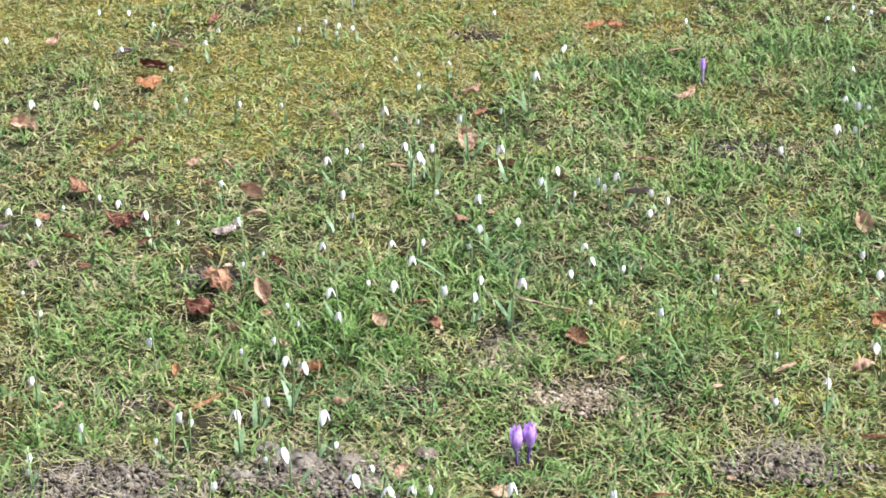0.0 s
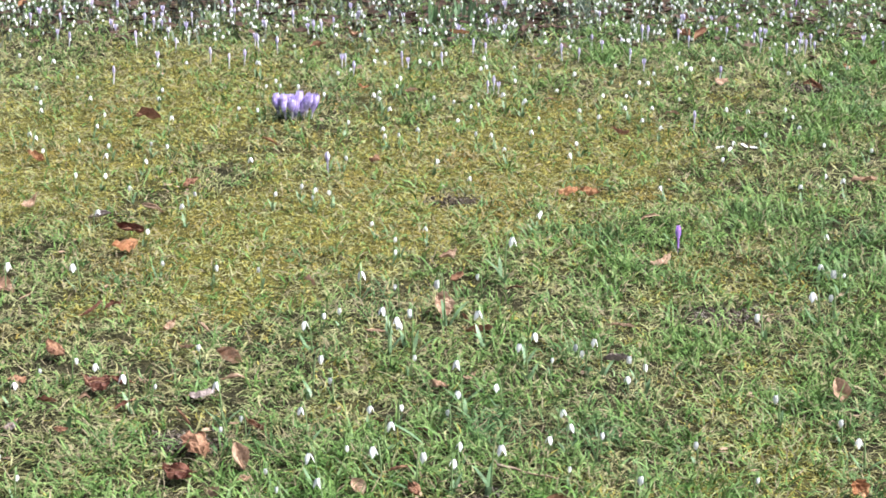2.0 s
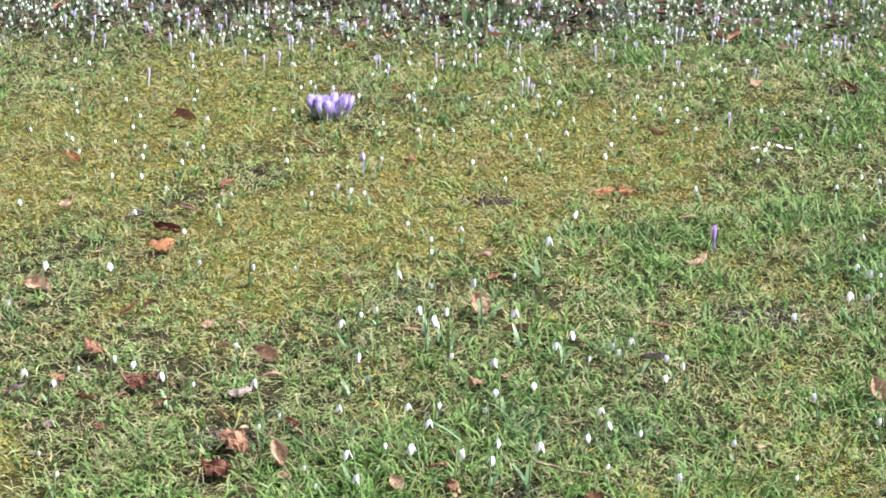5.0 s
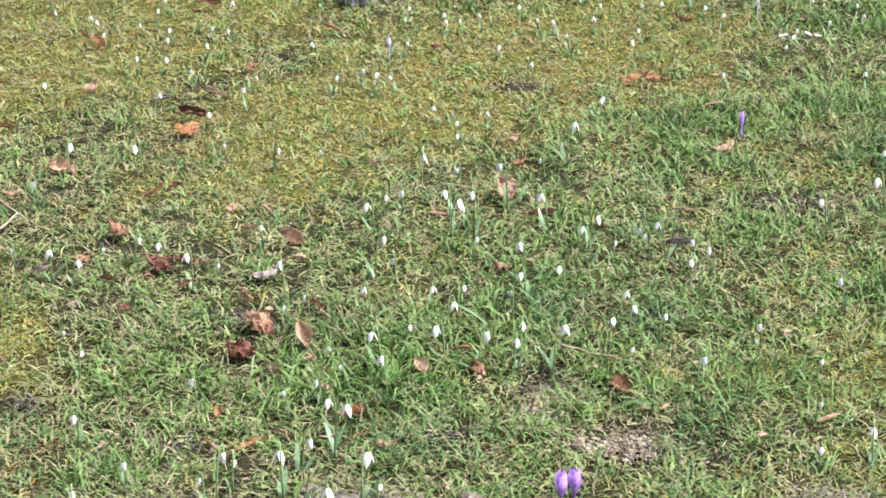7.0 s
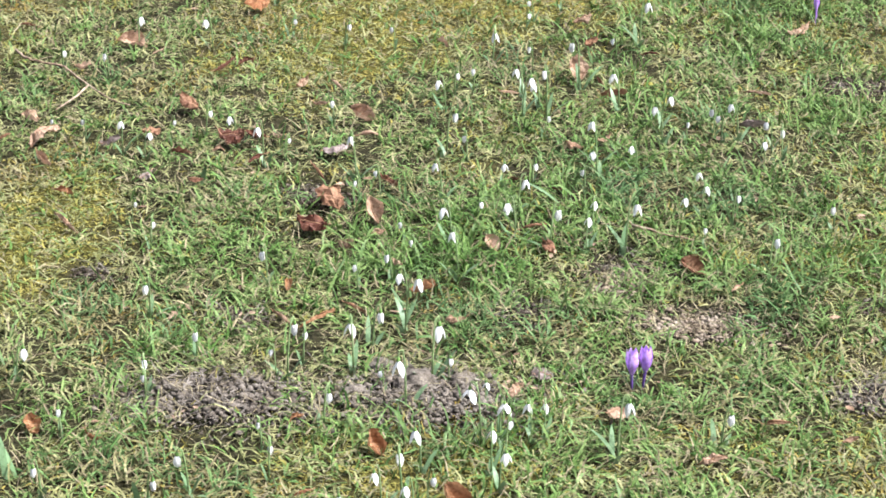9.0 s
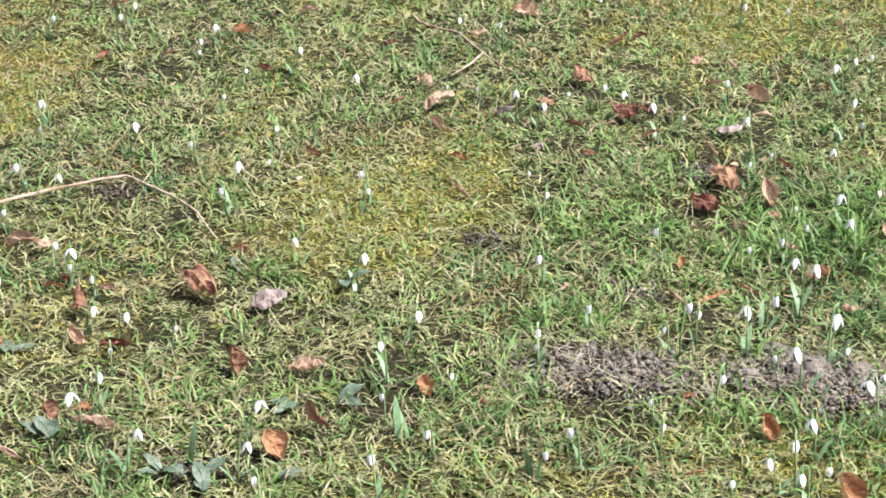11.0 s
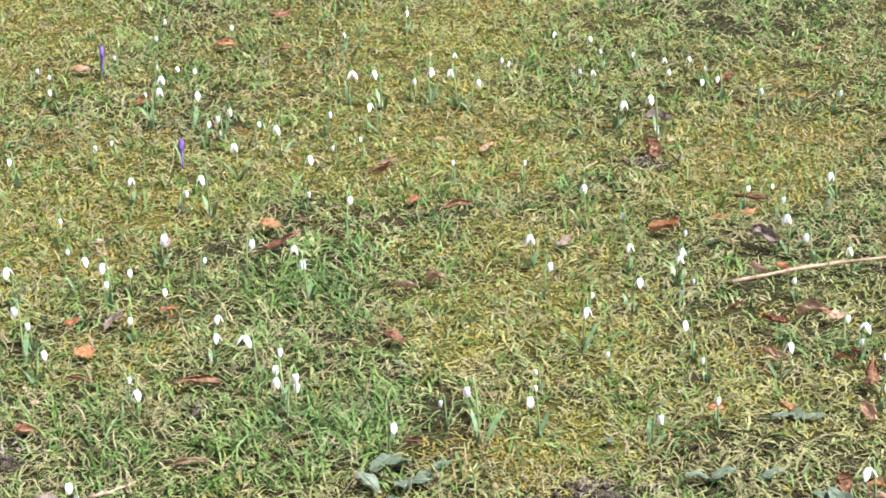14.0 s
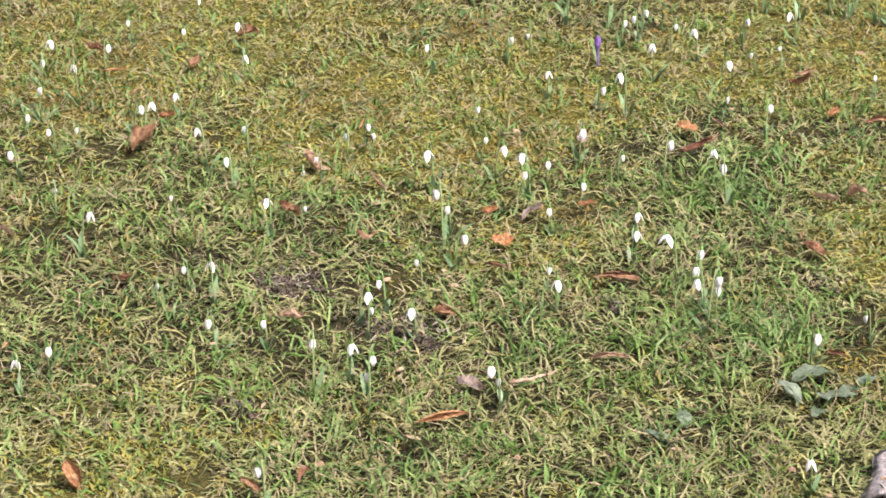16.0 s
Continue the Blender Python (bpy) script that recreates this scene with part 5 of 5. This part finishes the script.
LITTER_MAT = leafy("leaf litter", (0.016, 0.010, 0.008), (0.046, 0.029, 0.021), (0.095, 0.062, 0.046), 0.7, 0.1, patch=9.0)
SCRAP_MAT = leafy("leaf scraps", (0.058, 0.036, 0.025), (0.216, 0.144, 0.094), (0.317, 0.238, 0.166), 0.7, 0.1, patch=9.0)
lx = rng.uniform(-2.4, 2.0, 7000)
litter("leaf_litter", "brown fallen leaves matted round a tree foot", lx, 6.12 + 1.75 * rng.uniform(0, 1, 7000) ** 1.1 + 0.10 * rng.normal(0, 1, 7000), 0.010, 0.024, LITTER_MAT)
lx, ly, lm, lf = sown(9000, 1.9, 6.4)
near_soil = np.clip(lattice(lx, ly, 0.13, 51) * 1.6 - 0.75, 0, 1) + 0.8 * zone(lx, ly, SOIL[3:], 1.4, 1.0)
thrown = rng.random(len(lx)) < 0.45 * near_soil
litter("leaf_scraps", "small broken brown leaf scraps in the turf", lx[thrown], ly[thrown], 0.0035, 0.0095, SCRAP_MAT)


# ---- downy broad leaves in rosettes ----
def broad_leaf(x, y, size, n):
    r = random.Random(90 + n)
    plant = thing("broadleaf_weed", "downy grey-green broad leaf weed flat in the turf", "plant", "broadleaf weeds")
    for k in range(r.choice([1, 2, 2])):
        rows, lift = [], r.uniform(0.15, 1.0)
        long, wide = size * r.uniform(0.85, 1.25), size * r.uniform(0.40, 0.60)
        for i in range(9):
            s = i / 8
            w = wide * 0.5 * math.sin(math.pi * (0.05 + 0.93 * s**0.9)) + 0.0006
            rows.append([(s * long * math.cos(lift * (1 - 0.5 * s)), v * w, s * long * math.sin(lift * (1 - 0.6 * s)) + 0.22 * abs(v) * w + 0.0015 * math.sin(14 * s + 5 * v)) for v in (-1, -0.5, 0, 0.5, 1)])
        m = pose(0, 0, r.uniform(0.004, 0.014), 0, 0, r.uniform(0, 360))
        blade = part("leaf_blade", sheet(bmesh.new(), [[m @ Vector(p) for p in row] for row in rows]), BROAD_MAT, plant)
        rib = [m @ (Vector(row[2]) + Vector((0, 0, 0.0004))) for row in rows]
        part("midrib", tube(bmesh.new(), rib, [0.0011 * (1 - 0.08 * i) for i in range(9)], 5), BROAD_MAT, blade)
    plant.matrix_basis = Matrix.Translation((x, y, float(ground_z(x, y))))


for n, (x, y, size) in enumerate(BROAD):
    broad_leaf(x, y, size * 1.05, n)


# ---- twigs, clods, bark ----
def twig(label, points, thick, lift, fork=()):
    r = random.Random(len(label))
    stick = thing("twig", label, "twig", "twigs on the lawn")
    fine = []
    for (a, b), (c, d) in zip(points, points[1:]):
        for k in range(3):
            s = k / 3
            fine.append((a + (c - a) * s + r.uniform(-1, 1) * 0.0012, b + (d - b) * s + r.uniform(-1, 1) * 0.0012))
    fine.append(points[-1])
    path = [(x, y, float(ground_z(x, y)) + lift + r.uniform(-1, 1) * 0.0012) for x, y in fine]
    n = len(path)
    part("stick", tube(bmesh.new(), path, [thick * (1 - 0.6 * k / n) * r.uniform(0.9, 1.15) for k in range(n)], 7), WOOD_MAT, stick)
    if fork:
        part("side_shoot", tube(bmesh.new(), [(x, y, float(ground_z(x, y)) + lift) for x, y in fork], [thick * 0.8, thick * 0.7, thick * 0.4], 6), WOOD_MAT, stick)
    for k in range(n // 4, n - 1, max(n // 3, 1)):
        p = Vector(path[k])
        part("bud_stub", tube(bmesh.new(), [p, p + Vector((r.uniform(-1, 1) * 0.006, -0.004, 0.005))], [thick * 0.5, thick * 0.25], 5), WOOD_MAT, stick)


twig("long bent bare twig lying across the grass", [(-1.630, 2.921), (-1.596, 2.971), (-1.549, 3.033), (-1.496, 3.086), (-1.440, 3.134), (-1.427, 3.146), (-1.372, 3.112), (-1.319, 3.079), (-1.272, 3.035), (-1.251, 3.003), (-1.216, 2.958)], 0.0029, 0.028)
twig("thin forked dry twig lying in the lawn", [(-1.196, 4.016), (-1.172, 3.978), (-1.142, 3.953), (-1.083, 3.924), (-1.029, 3.844), (-1.020, 3.835), (-0.968, 3.765), (-0.927, 3.740)], 0.0027, 0.024, [(-1.020, 3.835), (-1.028, 3.772), (-1.046, 3.700)])
twig("short pale dry twig in the grass", [(-0.063, 3.315), (-0.022, 3.293), (0.028, 3.27)], 0.0024, 0.026)
twig("short curved brown twig in the turf", [(-2.062, 1.949), (-2.047, 1.971), (-2.035, 2.011)], 0.0030, 0.020)


def clod(x, y, size, n):
    bm = bmesh.new()
    bmesh.ops.create_icosphere(bm, subdivisions=4, radius=size)
    for v in bm.verts:
        d = v.co.normalized()
        v.co *= 1 + 0.35 * noise.noise(d * 1.7 + Vector((n, 0, 0))) + 0.25 * noise.noise(d * 5 + Vector((n, 3, 0))) + 0.14 * noise.noise(d * 12) + 0.07 * noise.noise(d * 26)
        v.co.z *= 0.6
    ob = part("soil_clod", bm, CLOD_MAT)
    ob.matrix_basis = pose(x, y, float(ground_z(x, y)) + size * 0.3, 0, 0, 50 * n)
    tagged(ob, "dry grey-beige lump of earth on a soil heap", "clod", "dry clods of earth")


for n, (x, y, size) in enumerate(((-0.343, 2.795, 0.027), (-0.395, 2.855, 0.017), (-0.423, 2.773, 0.015), (-0.280, 2.800, 0.018), (-0.179, 2.841, 0.015), (-0.250, 2.745, 0.014))):
    clod(x, y, size, n)


def bark_piece(x, y):
    piece = thing("bark_piece", "weathered grey piece of bark in the grass", "bark")
    rows = []
    for i in range(14):
        s = i / 13
        w = 0.022 * (1 - 0.5 * abs(s - 0.45)) * (1 + 0.2 * math.sin(11 * s))
        rows.append([(v * w, (s - 0.5) * 0.13, 0.014 * (1 - v * v) + 0.004 * math.sin(7 * s + 3 * v)) for v in (-1, -0.6, -0.2, 0.2, 0.6, 1)])
    bm = sheet(bmesh.new(), rows)
    bmesh.ops.solidify(bm, geom=bm.faces[:], thickness=0.004)
    part("slab", bm, GREY_BARK_MAT, piece)
    piece.matrix_basis = pose(x, y, float(ground_z(x, y)) + 0.012, 4, 6, 20)


bark_piece(-1.585, 2.050)


def petal_scrap(x, y, n):
    """White petals lying fallen."""
    bm = sheet(bmesh.new(), [[(s * 0.018 - 0.009, v * 0.004 * math.sin(math.pi * (0.1 + 0.8 * s)), 0.003 * v * v + 0.004 * s) for v in (-1, 0, 1)] for s in (0, 0.25, 0.5, 0.75, 1)])
    ob = part("fallen_petal", bm, PETAL_MAT)
    ob.matrix_basis = pose(x, y, float(ground_z(x, y)) + 0.022, 0, 0, 70 * n)
    tagged(ob, "fallen white petal lying on the grass", "petal", "fallen white petals")


for n, (x, y) in enumerate(((0.400, 5.02), (0.422, 5.005), (0.455, 5.035), (0.475, 5.02))):
    petal_scrap(x, y, n)


def bulb_clump(x, y, n):
    r = random.Random(70 + n)
    clump = thing("bulb_leaf_clump", "clump of upright green bulb leaves in the bed", "plant", "bulb leaf clumps")
    for k in range(12):
        part("leaf", strap(bmesh.new(), (r.uniform(-0.03, 0.03), r.uniform(-0.02, 0.02), -0.004), r.uniform(0, 6.28), r.uniform(0.06, 0.10), 0.008, r.uniform(3, 22), r.uniform(0, 25)), STRAP_MAT, clump)
    stood(clump, x, y)


bulb_clump(-0.259, 6.221, 0)
bulb_clump(-0.189, 6.277, 1)


# ---- the foot of a tree behind the bed ----
def tree(x, y):
    tree_ob = thing("tree", "old tree with a dark furrowed trunk behind the bed", "tree")
    rows = []
    for i in range(40):
        h = 3.2 * (i / 39) ** 1.6 - 0.05
        row = []
        for k in range(73):
            a = 2 * math.pi * k / 72
            flare = 0.16 * math.exp(-max(h, 0) / 0.18) * (1 + 0.5 * math.sin(5 * a + 1))
            ridge = 0.018 * noise.noise(Vector((math.cos(a) * 4, math.sin(a) * 4, h * 1.4))) + 0.014 * abs(noise.noise(Vector((math.cos(a) * 11, math.sin(a) * 11, h * 2.5))))
            q = 0.30 - 0.035 * max(h, 0) + flare + ridge
            row.append((q * math.cos(a), q * math.sin(a), h))
        rows.append(row)
    bm = sheet(bmesh.new(), rows)
    bmesh.ops.remove_doubles(bm, verts=bm.verts[:], dist=1e-4)
    part("trunk", bm, BARK_MAT, tree_ob)
    r = random.Random(5)
    for k in range(6):
        a, h = k * 1.05 + 0.4, 2.3 + 0.14 * k
        p, way, path, radii = Vector((0.1 * math.cos(a), 0.1 * math.sin(a), h)), Vector((math.cos(a), math.sin(a), 0.9)), [], []
        for i in range(9):
            path.append(p.copy())
            radii.append(0.09 * (1 - i / 9.5))
            way += Vector((r.uniform(-0.25, 0.25), r.uniform(-0.25, 0.25), r.uniform(-0.05, 0.2)))
            p = p + way.normalized() * 0.28
        part("limb", tube(bmesh.new(), path, radii, 9), BARK_MAT, tree_ob)
    stood(tree_ob, x, y)


tree(-0.87, 6.99)


def lying_blade(x, y, turn, length, lift):
    """A single long pale grass leaf fallen over the turf."""
    bm = strap(bmesh.new(), (0, 0, 0), 0.0, length, 0.005, 78, 14, 8)
    ob = part("grass_leaf", bm, STRAP_MAT)
    ob.matrix_basis = pose(x, y, float(ground_z(x, y)) + lift, 0, 0, turn)
    tagged(ob, "long pale green leaf lying across the grass", "leaf")


lying_blade(-0.235, 3.451, -60, 0.115, 0.03)


def lone_leaves():
    """Single upright leaves of bulbs that do not flower."""
    for n, (x, y, tall) in enumerate(((-1.051, 2.361, 0.070), (-0.824, 2.497, 0.062), (-0.813, 2.508, 0.055), (-1.066, 2.390, 0.055), (-0.644, 2.442, 0.060), (-0.751, 3.445, 0.050))):
        bm = strap(bmesh.new(), (0, 0, -0.004), 0.0, tall, 0.0085, 6 + 5 * (n % 3), 14, 8)
        ob = part("bulb_leaf", bm, STRAP_MAT)
        ob.matrix_basis = pose(x, y, float(ground_z(x, y)), 0, 0, 70 + 47 * n)
        tagged(ob, "single upright grey-green bulb leaf in the grass", "leaf", "single bulb leaves")


lone_leaves()
